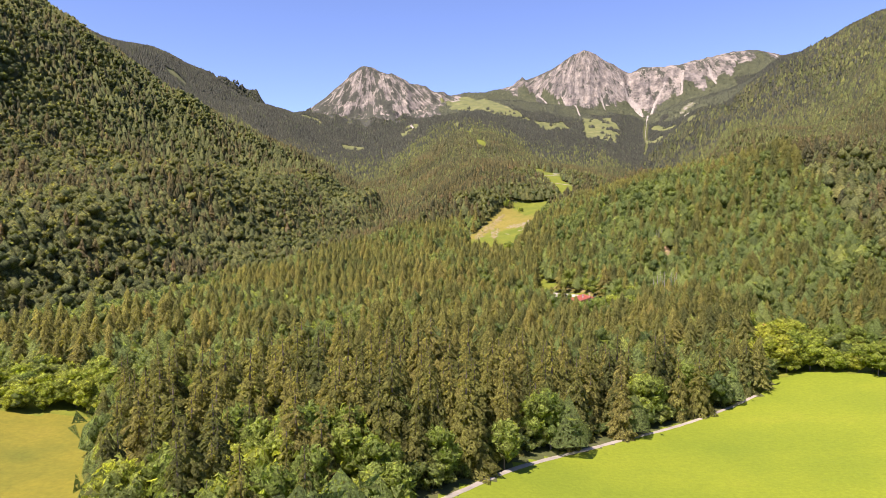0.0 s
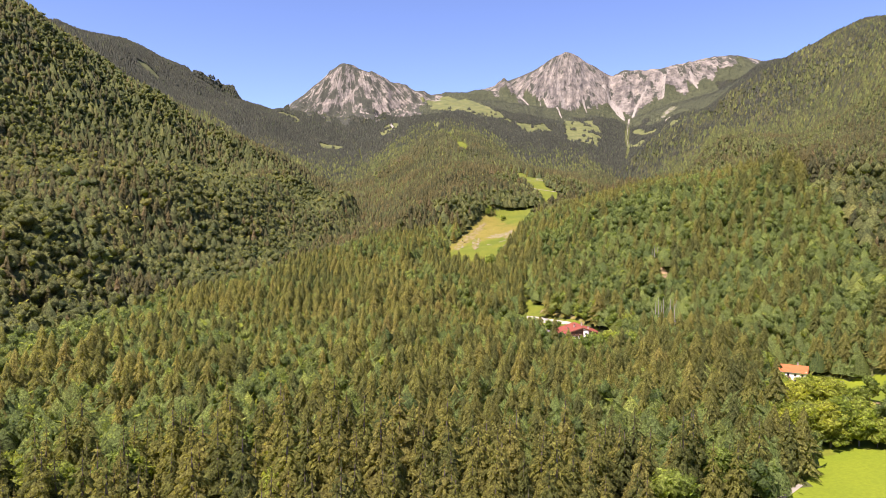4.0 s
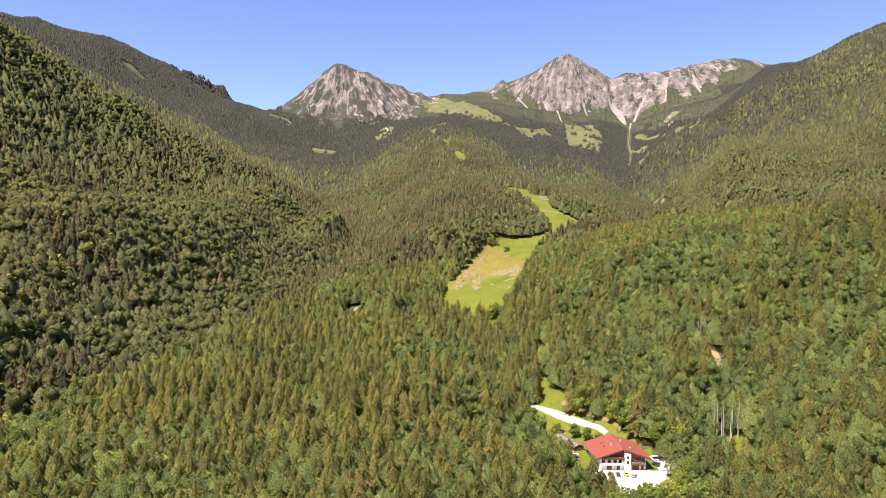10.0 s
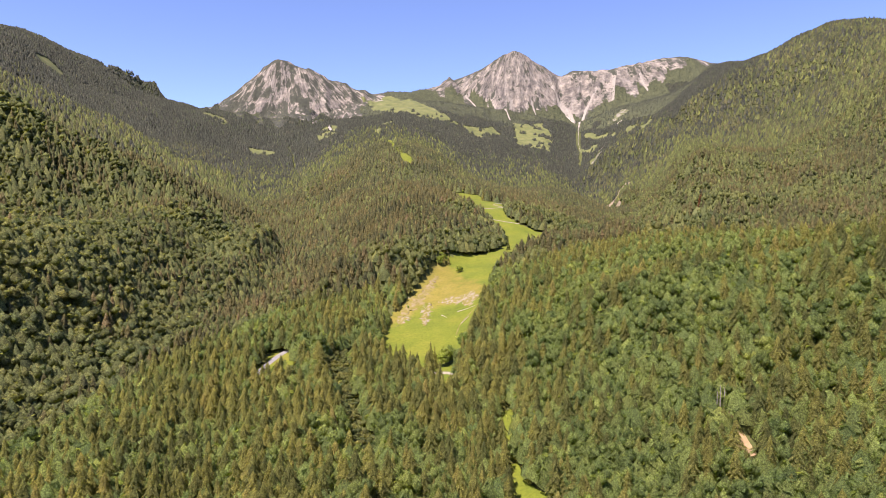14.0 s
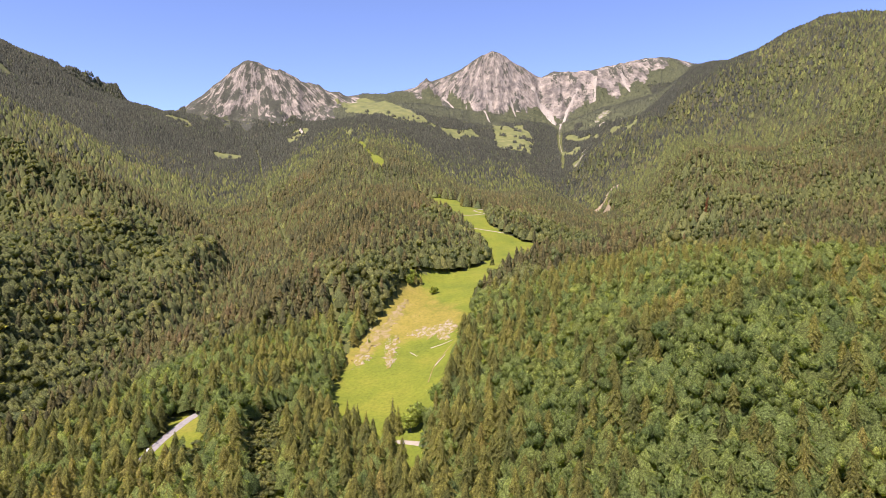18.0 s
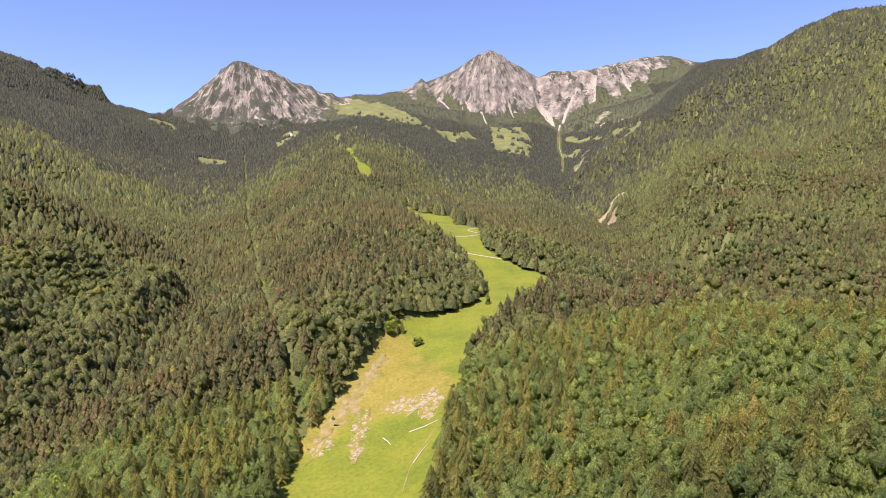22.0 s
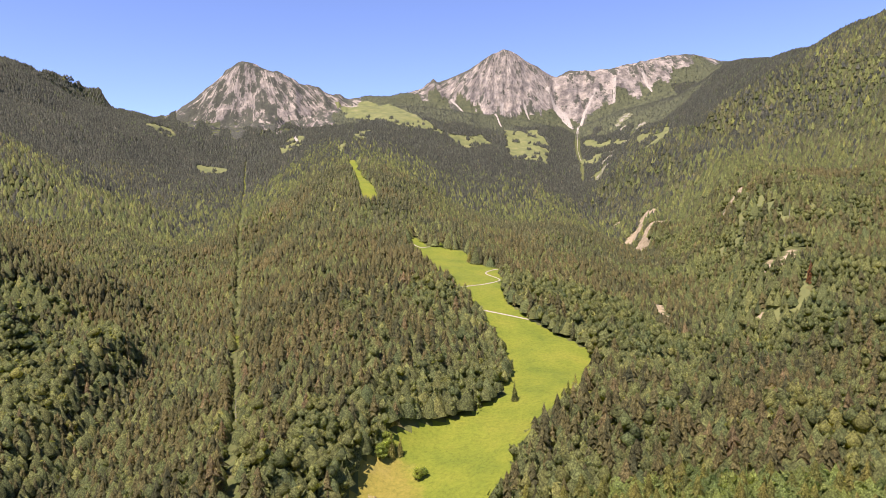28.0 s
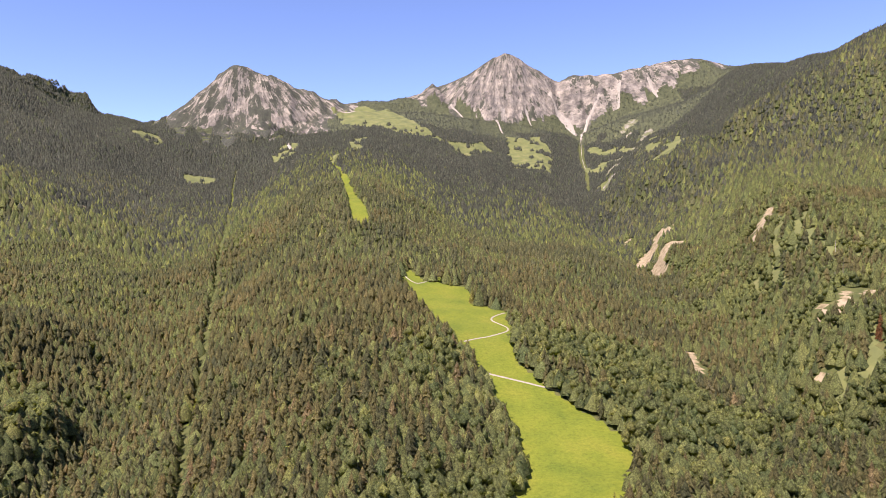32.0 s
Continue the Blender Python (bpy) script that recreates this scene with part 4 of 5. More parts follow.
    for sort, grown in (("spruce", ~leaf), ("broadleaf", leaf)):
        shapes = [spruce_shape(*st, 60 + k) for k in range(5)] if sort == "spruce" else [broadleaf_shape(*bl, 80 + k) for k in range(6)]
        for up, place in ((False, zone), (True, zone + "_hazed")):
            mask = grown & (hazed == up)
            if mask.sum() < 20:
                continue
            mats = LEAVES["hazed" if zone == "distant" else "slope"] if up else LEAVES["slope" if zone == "distant" else zone]
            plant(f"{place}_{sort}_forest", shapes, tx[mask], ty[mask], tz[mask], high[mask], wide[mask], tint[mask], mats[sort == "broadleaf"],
                  ("dense dark olive-green spruce forest on the slopes" if not up else "farther spruce forest, its green darkened and greyed in place of haze") if sort == "spruce" else "lighter green broad-leaved trees mixed into the slopes")

# woods beside the first fields
tx, ty = scatter(-700, 700, -400, 480, 10.5)
keep = (np.abs(tx - 0.08 * ty) >= 230 + 0.80 * (ty + 70)) | (ty <= 20)
tx, ty = tx[keep], ty[keep]
tz = land(tx, ty)
keep = wooded(tx, ty, tz) & ~inside(HERO, tx, ty)
tx, ty, tz = tx[keep], ty[keep], tz[keep]
high = rng.uniform(17, 25, len(tx))
plant("outer_valley_spruce_forest", [spruce_shape(2, 4, 94 + k) for k in range(4)], tx, ty, tz, high, high * 1.7, np.clip(rng.normal(0.4, 0.15, len(tx)), 0, 1), SPRUCE,
      "olive-green spruce forest beside the valley fields")

# woods beyond the sides of the valley and behind the start
tx, ty = scatter(-2600, 2600, -680, 4250, 19)
keep = (np.abs(tx - 0.08 * ty) >= 230 + 0.80 * (ty + 70)) | (ty <= 20)
tx, ty = tx[keep], ty[keep]
tz = land(tx, ty)
keep = wooded(tx, ty, tz) & (tz < 800) & ~((np.abs(tx) < 700) & (ty > -400) & (ty < 480))
tx, ty, tz = tx[keep], ty[keep], tz[keep]
high = rng.uniform(19, 25, len(tx))
plant("outlying_spruce_forest", [spruce_shape(1, 3, 90 + k) for k in range(4)], tx, ty, tz, high, high * 2.4, np.clip(rng.normal(0.4, 0.15, len(tx)), 0, 1), SPRUCE_HAZED,
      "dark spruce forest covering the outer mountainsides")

# dwarf pine below the rock faces
tx, ty = scatter(-1150, 2150, 3300, 4330, 12)
tz = land(tx, ty)
keep = (tz > 520) & ~alp(tx, ty) & ~bare(tx, ty, tz) & ~avalanche(tx, ty)
tx, ty, tz = tx[keep], ty[keep], tz[keep]
high = rng.uniform(4, 11, len(tx))
plant("dwarf_pine_scrub", [broadleaf_shape(1, 0, 95 + k) for k in range(4)], tx, ty, tz - 2.0, high, high * 1.7, rng.uniform(0, 0.5, len(tx)), SPRUCE_HAZED,
      "dark dwarf pine scrub below the pale rock faces")

# ---- helpers for things ----
def part(name, bm, mat, parent=None, label=""):
    me = bpy.data.meshes.new(name)
    bm.to_mesh(me)
    bm.free()
    me.materials.append(mat)
    ob = new(name, me)
    ob.parent = parent
    if label:
        tagged(ob, label)
    return ob


def thing(name, at, turn, label, category, group=""):
    ob = new(name)
    ob.empty_display_size = 0.5
    ob.matrix_world = pose(*at, 0, 0, turn)
    return tagged(ob, label, category, group)


def block(x0, x1, y0, y1, z0, z1, bevel=0.0, bm=None):
    bm = bm or bmesh.new()
    m = Matrix.Translation(((x0 + x1) / 2, (y0 + y1) / 2, (z0 + z1) / 2)) @ Matrix.Diagonal((x1 - x0, y1 - y0, z1 - z0, 1))
    made = bmesh.ops.create_cube(bm, size=1.0, matrix=m)
    if bevel:
        edges = {e for v in made["verts"] for e in v.link_edges}
        bmesh.ops.bevel(bm, geom=list(edges), offset=bevel, segments=1, affect="EDGES")
    return bm


def prism(points, y0, y1, bm=None):
    """A solid with an outline in x and z, from y0 to y1."""
    bm = bm or bmesh.new()
    a = [bm.verts.new((x, y0, z)) for x, z in points]
    b = [bm.verts.new((x, y1, z)) for x, z in points]
    bm.faces.new(a)
    bm.faces.new(b[::-1])
    for i in range(len(points)):
        j = (i + 1) % len(points)
        bm.faces.new((a[j], a[i], b[i], b[j]))
    bmesh.ops.recalc_face_normals(bm, faces=bm.faces)
    return bm


def tube(points, radii, sides=7):
    bm = bmesh.new()
    rings = []
    for k, (p, r) in enumerate(zip(points, radii)):
        p = Vector(p)
        d = (Vector(points[min(k + 1, len(points) - 1)]) - Vector(points[max(k - 1, 0)])).normalized()
        u = d.orthogonal().normalized()
        v = d.cross(u)
        rings.append([bm.verts.new(p + (u * math.cos(t) + v * math.sin(t)) * r) for t in (i * 2 * math.pi / sides for i in range(sides))])
    for a, b in zip(rings, rings[1:]):
        for i in range(sides):
            bm.faces.new((a[i], a[(i + 1) % sides], b[(i + 1) % sides], b[i]))
    bm.faces.new(rings[0][::-1])
    bm.faces.new(rings[-1])
    bmesh.ops.recalc_face_normals(bm, faces=bm.faces)
    return bm


def height_at(x, y):
    return float(land(np.array([float(x)]), np.array([float(y)]))[0])


WHITE = plain("white plaster", (0.78, 0.765, 0.72), 0.85, 0.06, 0.7)
RED_TILE = plain("red roof tiles", (0.250, 0.070, 0.044), 0.75, 0.22, 1.6, 0.0, 0.4)
ORANGE_TILE = plain("orange roof tiles", (0.43, 0.140, 0.048), 0.75, 0.18, 1.6, 0.0, 0.4)
WOOD = plain("dark stained timber", (0.13, 0.065, 0.035), 0.8, 0.35, 4.0)
RED_WOOD = plain("reddish timber", (0.22, 0.075, 0.045), 0.8, 0.3, 4.0)
GREY_WOOD = plain("weathered grey boards", (0.19, 0.165, 0.145), 0.9, 0.25, 3.0)
METAL = plain("grey metal", (0.35, 0.35, 0.36), 0.4, 0.1, 3.0, 0.8)
RUBBER = plain("black rubber", (0.025, 0.025, 0.027), 0.85, 0.2, 4.0)
CLOTH = plain("pale parasol cloth", (0.72, 0.69, 0.60), 0.9, 0.08, 3.0)
STONE = plain("pale limestone block", (0.25, 0.232, 0.182), 0.95, 0.25, 1.2, 0.0, 0.5)
BRICK = plain("chimney plaster", (0.42, 0.33, 0.28), 0.9, 0.2, 3.0)
GLASS, n, l, b = surface("window glass", 0.05)
b.inputs["Base Color"].default_value = (0.02, 0.025, 0.03, 1)
b.inputs["Specular IOR Level"].default_value = 0.6


def paint(name, colour):
    m = plain(name, colour, 0.28, 0.05, 2.0)
    m.node_tree.nodes["Principled BSDF"].inputs["Coat Weight"].default_value = 0.5
    return m


def window(parent, x, y, z, w, h, facing=-1):
    """A framed window set in a wall that faces along y."""
    f = part("window", block(x - w / 2, x + w / 2, y - 0.06, y + 0.10, z, z + h, 0.02), WOOD, parent)
    part("pane", block(x - w / 2 + 0.09, x - 0.04, y + facing * 0.09 - 0.02, y + facing * 0.09 + 0.02, z + 0.09, z + h - 0.09), GLASS, f)
    part("pane", block(x + 0.04, x + w / 2 - 0.09, y + facing * 0.09 - 0.02, y + facing * 0.09 + 0.02, z + 0.09, z + h - 0.09), GLASS, f)
    part("sill", block(x - w / 2 - 0.1, x + w / 2 + 0.1, y + facing * 0.22 - 0.1, y + facing * 0.22 + 0.1, z - 0.08, z), WHITE, f)
    return f


# ---- the inn: low gable to the valley, red roof ----
inn = thing("inn", (84.6, 403.5, -79.4), 2, "white alpine inn with low red tiled roof and dark balconies", "house")
part("wall", prism([(-11, 0), (11, 0), (11, 6.2), (0, 9.6), (-11, 6.2)], 0.0, 22.0), WHITE, inn, "white plastered walls")
for side in (-1, 1):
    slope = [(side * 13.2, 5.35), (0, 9.85), (0, 10.2), (side * 13.2, 5.7)]
    panel = part("roof", prism(slope, -1.4, 23.0), RED_TILE, inn, "low-pitched red tiled roof slope")
    part("gutter", prism([(side * 13.15, 5.30), (side * 13.35, 5.30), (side * 13.35, 5.48), (side * 13.15, 5.48)], -1.4, 23.0), METAL, panel)
    part("verge_board", prism([(side * 13.3, 5.1), (0, 9.62), (0, 10.25), (side * 13.3, 5.75)], -1.56, -1.4), WOOD, panel, "dark barge board")
    for row in range(1, 12):
        x = side * 13.2 * row / 12
        z = 10.2 - 4.5 * row / 12
        part("tile_course", block(min(x, x + side * 0.12), max(x, x + side * 0.12), -1.4, 23.0, z - 0.02, z + 0.07), RED_TILE, panel)
for x, y, top in ((-3.2, 8.0, 11.0), (2.2, 12.0, 11.4), (4.8, 5.0, 10.2)):
    ch = part("chimney", block(x - 0.45, x + 0.45, y - 0.45, y + 0.45, 8.0, top, 0.03), BRICK, inn, "plastered chimney")
    part("cap", block(x - 0.6, x + 0.6, y - 0.6, y + 0.6, top, top + 0.12), METAL, ch)
for x, y in ((-6.5, 9), (-6.5, 14)):
    z = 10.2 - 4.5 * abs(x) / 13.2
    sk = part("roof_window", block(x - 0.5, x + 0.5, y - 0.6, y + 0.6, z - 0.1, z + 0.14), METAL, inn)
    part("pane", block(x - 0.4, x + 0.4, y - 0.5, y + 0.5, z + 0.14, z + 0.17), GLASS, sk)
part("pier", block(0.6, 3.6, -1.2, 0.0, 0, 8.1, 0.05), WHITE, inn, "white projecting stair bay")
part("timber_gable", prism([(-10.2, 5.0), (0.5, 5.0), (0.5, 9.3), (0, 9.45), (-10.2, 6.25)], -0.14, 0.0), WOOD, inn, "dark timber cladding of the gable")
part("timber_front", prism([(3.7, 3.2), (10.6, 3.2), (10.6, 6.0), (3.7, 8.2)], -0.14, 0.0), RED_WOOD, inn, "reddish timber cladding")
for z, x0, x1 in ((2.7, -10.8, 0.5), (5.4, -8.8, 0.5), (2.6, 3.7, 10.8)):
    bal = part("balcony", block(x0, x1, -1.3, -0.14, z - 0.18, z), WHITE if z == 2.7 else WOOD, inn, "balcony slab")
    part("rail", block(x0, x1, -1.32, -1.22, z + 0.95, z + 1.07), WOOD, bal)
    part("rail", block(x0, x1, -1.30, -1.24, z + 0.12, z + 0.2), WOOD, bal)
    k = int((x1 - x0) / 0.42)
    for i in range(k):
        x = x0 + 0.2 + i * (x1 - x0 - 0.4) / (k - 1)
        part("slat", block(x - 0.13, x + 0.13, -1.28, -1.25, z + 0.05, z + 0.98), WHITE if z == 2.7 else WOOD, bal)
for x in (-9.2, -6.4, -3.6, -1.2):
    window(inn, x, -0.02, 3.4, 1.5, 1.5)
    window(inn, x, -0.16, 5.9, 1.3, 1.2) if x > -8 else None
for x in (5.0, 7.2, 9.4):
    window(inn, x, -0.16, 3.5, 1.5, 1.6)
for x in (2.1,):
    window(inn, x, -1.22, 3.2, 1.0, 1.4)
    window(inn, x, -1.22, 5.6, 1.0, 1.2)
for x, w, name in ((-6.4, 2.4, "garage_door"), (-2.0, 1.4, "door"), (6.2, 3.2, "garage_door"), (9.4, 1.1, "door")):
    dr = part(name, block(x - w / 2, x + w / 2, -0.1, 0.05, 0, 2.15, 0.02), WOOD, inn, "dark boarded door")
    for i in range(4):
        part("board", block(x - w / 2 + 0.06 + i * (w - 0.12) / 4, x - w / 2 + 0.02 + (i + 1) * (w - 0.12) / 4, -0.14, -0.1, 0.06, 2.08), WOOD, dr)
    part("handle", block(x + w / 2 - 0.25, x + w / 2 - 0.1, -0.2, -0.14, 1.0, 1.06), METAL, dr)
for y in (4, 8, 12, 16, 20):
    for z in (0.9, 3.4):
        wf = part("window", block(-11.08, -10.94, y - 0.65, y + 0.65, z, z + 1.3, 0.02), WOOD, inn)
        part("pane", block(-11.11, -11.08, y - 0.55, y + 0.55, z + 0.1, z + 1.2), GLASS, wf)

# ---- the house by the field: white with an orange roof ----
house = thing("house", (185.0, 345.8, -89.7), -30, "white house with an orange tiled roof among trees", "house")
house.scale = (0.84, 1, 1)
part("wall", block(-8.2, 8.2, 0, 8.5, 0, 6.6), WHITE, house, "white plastered walls")
for side, y0, y1 in ((-1, -0.55, 4.25), (1, 9.05, 4.25)):
    bm = bmesh.new()
    q = [bm.verts.new(c) for c in ((-9.2, y0, 6.2), (9.2, y0, 6.2), (9.2, y1, 9.4), (-9.2, y1, 9.4))]
    low = [bm.verts.new((v.co.x, v.co.y, v.co.z - 0.28)) for v in q]
    bm.faces.new(q)
    bm.faces.new(low[::-1])
    for i in range(4):
        bm.faces.new((q[i], low[i], low[(i + 1) % 4], q[(i + 1) % 4]))
    bmesh.ops.recalc_face_normals(bm, faces=bm.faces)
    panel = part("roof", bm, ORANGE_TILE, house, "orange tiled roof slope")
    for row in range(1, 9):
        y, z = y0 + (y1 - y0) * row / 9, 6.2 + 3.2 * row / 9
        part("tile_course", block(-9.2, 9.2, y - 0.07, y + 0.07, z - 0.02, z + 0.07), ORANGE_TILE, panel)
    part("gutter", block(-9.2, 9.2, y0 - 0.12, y0 + 0.04, 5.9, 6.05), METAL, panel)
for side in (-1, 1):
    bm = bmesh.new()
    bm.faces.new([bm.verts.new(c) for c in ((side * 8.2, 0, 6.6), (side * 8.2, 8.5, 6.6), (side * 8.2, 4.25, 9.1))])
    r = bmesh.ops.extrude_face_region(bm, geom=bm.faces[:])
    bmesh.ops.translate(bm, vec=(-side * 0.3, 0, 0), verts=[v for v in r["geom"] if isinstance(v, bmesh.types.BMVert)])
    bmesh.ops.recalc_face_normals(bm, faces=bm.faces)
    part("gable", bm, WHITE, house)
for x in (-6, -2, 2, 6):
    window(house, x, -0.02, 1.0, 1.3, 1.4)
    window(house, x, -0.02, 4.0, 1.3, 1.4)
bal = part("balcony", block(-8.2, -0.6, -1.0, -0.02, 3.1, 3.28), WOOD, house, "wooden balcony")
part("rail", block(-8.2, -0.6, -1.0, -0.92, 4.05, 4.15), WOOD, bal)
for i in range(16):
    part("slat", block(-8.1 + i * 0.475, -7.85 + i * 0.475, -0.98, -0.95, 3.3, 4.05), WOOD, bal)
ch = part("chimney", block(2.6, 3.4, 4.6, 5.4, 8.4, 10.6, 0.03), BRICK, house)
part("cap", block(2.5, 3.5, 4.5, 5.5, 10.6, 10.7), METAL, ch)
dr = part("door", block(6.9, 7.9, -0.1, 0.04, 0, 2.1, 0.02), WOOD, house, "dark wooden door")
part("handle", block(7.0, 7.12, -0.18, -0.1, 1.0, 1.06), METAL, dr)

# stacked logs before the house
random.seed(17)
pile = thing("log_pile", (185.3, 320.5, height_at(185.3, 320.5)), -14, "stack of brown logs on grass before the house", "log pile")
for row, count in enumerate((8, 7, 6, 4)):
    for k in range(count):
        y = (k - count / 2) * 0.42
        part("log", tube([(random.uniform(-2.6, -2.2), y, 0.2 + row * 0.36), (random.uniform(2.2, 2.6), y, 0.2 + row * 0.36)], [0.2, 0.18], 7), (WOOD, BARK, GREY_WOOD)[(k + row) % 3], pile)


# ---- sheds ----
def shed(at, turn, w, d, h, rise, wall, roof, label):
    t = thing("shed", (at[0], at[1], height_at(*at) - 0.15), turn, label, "shed")
    part("wall", prism([(-w / 2, 0), (w / 2, 0), (w / 2, h), (0, h + rise * 0.92), (-w / 2, h)], -d / 2, d / 2), wall, t)
    for side in (-1, 1):
        panel = part("roof", prism([(side * (w / 2 + 0.4), h - 0.12), (0, h + rise), (0, h + rise + 0.14), (side * (w / 2 + 0.4), h + 0.02)], -d / 2 - 0.4, d / 2 + 0.4), roof, t)
        for i in range(int(d / 0.9)):
            y = -d / 2 - 0.2 + i * 0.9
            part("batten", prism([(side * (w / 2 + 0.38), h + 0.02), (0, h + rise + 0.14), (0, h + rise + 0.2), (side * (w / 2 + 0.38), h + 0.08)], y, y + 0.1), roof, panel)
    dr = part("door", block(-0.9, 0.9, -d / 2 - 0.06, -d / 2, 0, min(2.0, h - 0.1)), WOOD, t)
    part("handle", block(0.6, 0.7, -d / 2 - 0.12, -d / 2 - 0.06, 0.95, 1.1), METAL, dr)
    return t


shed((65.0, 436), 22, 5.5, 20, 2.4, 0.9, WOOD, GREY_WOOD, "long low shed with weathered grey board roof beside the inn")
shed((36.5, 471), 10, 6, 5, 2.6, 1.0, WHITE, GREY_WOOD, "small white garage with a grey roof at the forest edge")


# ---- cars ----
def car(at, turn, colour, name, label, high=1.45):
    t = thing("car", (at[0], at[1], height_at(*at) + 0.26), turn, label, "car", "parked cars")
    outline = [(-2.1, 0.35), (2.1, 0.35), (2.15, 0.72), (1.95, 0.86), (1.0, 0.95), (-1.75, 0.98), (-2.12, 0.85)]
    bm = prism(outline, -0.85, 0.85)
    bmesh.ops.bevel(bm, geom=[e for e in bm.edges], offset=0.06, segments=2, affect="EDGES")
    body = part("body", bm, paint(name, colour), t)
    cab = prism([(-1.7, 0.97), (1.05, 0.94), (0.35, high - 0.04), (0.1, high), (-1.2, high), (-1.5, high - 0.06)], -0.74, 0.74)
    bmesh.ops.bevel(cab, geom=[e for e in cab.edges], offset=0.05, segments=1, affect="EDGES")
    cabin = part("cabin", cab, body.data.materials[0], body)
    for y in (-0.75, 0.75):
        part("side_window", prism([(-1.35, 1.03), (0.72, 1.02), (0.3, high - 0.12), (-1.2, high - 0.12)], y - 0.012, y + 0.012), GLASS, body)
    part("windscreen", prism([(0.98, 1.02), (1.01, 1.02), (0.45, high - 0.08), (0.42, high - 0.08)], -0.62, 0.62), GLASS, body)
    part("rear_window", prism([(-1.68, 1.05), (-1.72, 1.05), (-1.56, high - 0.12), (-1.52, high - 0.12)], -0.6, 0.6), GLASS, body)
    for y in (-0.6, 0.6):
        part("headlight", block(2.08, 2.17, y - 0.16, y + 0.16, 0.62, 0.76), METAL, body)
        part("tail_light", block(-2.17, -2.08, y - 0.15, y + 0.15, 0.66, 0.82), RED_TILE, body)
    for x in (-1.32, 1.35):
        for y in (-0.8, 0.8):
            w = part("wheel", tube([(x, y - 0.1, 0.31), (x, y + 0.1, 0.31)], [0.31, 0.31], 14), RUBBER, t)
            part("rim", tube([(x, y - 0.115, 0.31), (x, y + 0.115, 0.31)], [0.19, 0.19], 10), METAL, w)
    return t


car((77.5, 395.5), 80, (0.03, 0.032, 0.036), "black car paint", "black car parked on pale gravel before the inn")
car((80.6, 396.2), 84, (0.06, 0.065, 0.075), "dark grey car paint", "dark grey car parked on pale gravel before the inn")
car((84.2, 396.6), 88, (0.72, 0.50, 0.02), "yellow car paint", "bright yellow car parked before the inn", 1.75)
car((87.6, 394.8), 60, (0.30, 0.31, 0.33), "silver car paint", "silver car parked on pale gravel before the inn")
car((102.2, 409.5), 120, (0.04, 0.05, 0.08), "dark blue car paint", "dark blue car parked beside the inn")
car((103.8, 413.6), 115, (0.45, 0.45, 0.46), "light grey car paint", "light grey car parked beside the inn")
car((105.0, 417.4), 118, (0.03, 0.03, 0.03), "dull black car paint", "black car parked beside the inn wall")
car((64.8, 457.5), 140, (0.025, 0.027, 0.03), "black estate paint", "black car standing on the gravel road")
car((18.5, 452.5), 20, (0.70, 0.70, 0.68), "white car paint", "white car on the gravel drive under trees")
car((13.0, 448.5), 30, (0.035, 0.04, 0.05), "night blue car paint", "dark car on the gravel drive under trees")
car((-90.0, 694.0), 78, (0.68, 0.69, 0.70), "plain white car paint", "white car on the shaded forest road")


# ---- terrace ----
def parasol(x, y):
    z = height_at(x, y)
    t = thing("parasol", (x, y, z), 0, "open pale parasol on the inn terrace", "parasol", "terrace parasols")
    part("pole", tube([(0, 0, 0), (0, 0, 2.5)], [0.03, 0.03], 6), METAL, t)
    part("base", tube([(0, 0, 0), (0, 0, 0.12)], [0.3, 0.28], 10), STONE, t)
    bm = bmesh.new()
    top = bm.verts.new((0, 0, 2.75))
    ring = [bm.verts.new((1.6 * math.cos(i * math.pi / 4), 1.6 * math.sin(i * math.pi / 4), 2.2)) for i in range(8)]
    hem = [bm.verts.new((v.co.x * 1.01, v.co.y * 1.01, 2.02)) for v in ring]
    for i in range(8):
        bm.faces.new((top, ring[i], ring[(i + 1) % 8]))
        bm.faces.new((ring[i], hem[i], hem[(i + 1) % 8], ring[(i + 1) % 8]))
    part("canopy", bm, CLOTH, t)
    for i in range(8):
        a = i * math.pi / 4
        part("rib", tube([(0, 0, 2.7), (1.55 * math.cos(a), 1.55 * math.sin(a), 2.18)], [0.012, 0.012], 4), METAL, t)


for x, y in ((60.5, 424.5), (63.5, 421.0), (61.5, 418.5), (65.5, 418.0)):
    parasol(x, y)


def bench_table(x, y, turn):
    t = thing("beer_table", (x, y, height_at(x, y)), turn, "plain wooden table with two benches on the terrace", "table", "terrace tables")
    part("tabletop", block(-1.1, 1.1, -0.3, 0.3, 0.72, 0.76), GREY_WOOD, t)
    for s in (-1, 1):
        part("bench", block(-1.1, 1.1, s * 0.65 - 0.13, s * 0.65 + 0.13, 0.42, 0.46), GREY_WOOD, t)
        for x0 in (-0.85, 0.85):
            part("leg", block(x0 - 0.04, x0 + 0.04, s * 0.22 - 0.03, s * 0.22 + 0.03, 0, 0.72), METAL, t)
            part("bench_leg", block(x0 - 0.03, x0 + 0.03, s * 0.65 - 0.03, s * 0.65 + 0.03, 0, 0.42), METAL, t)


for x, y, a in ((60.5, 426.8, 20), (63.7, 423.2, 25), (61.3, 420.6, 15), (66.2, 415.6, 20)):
    bench_table(x, y, a)


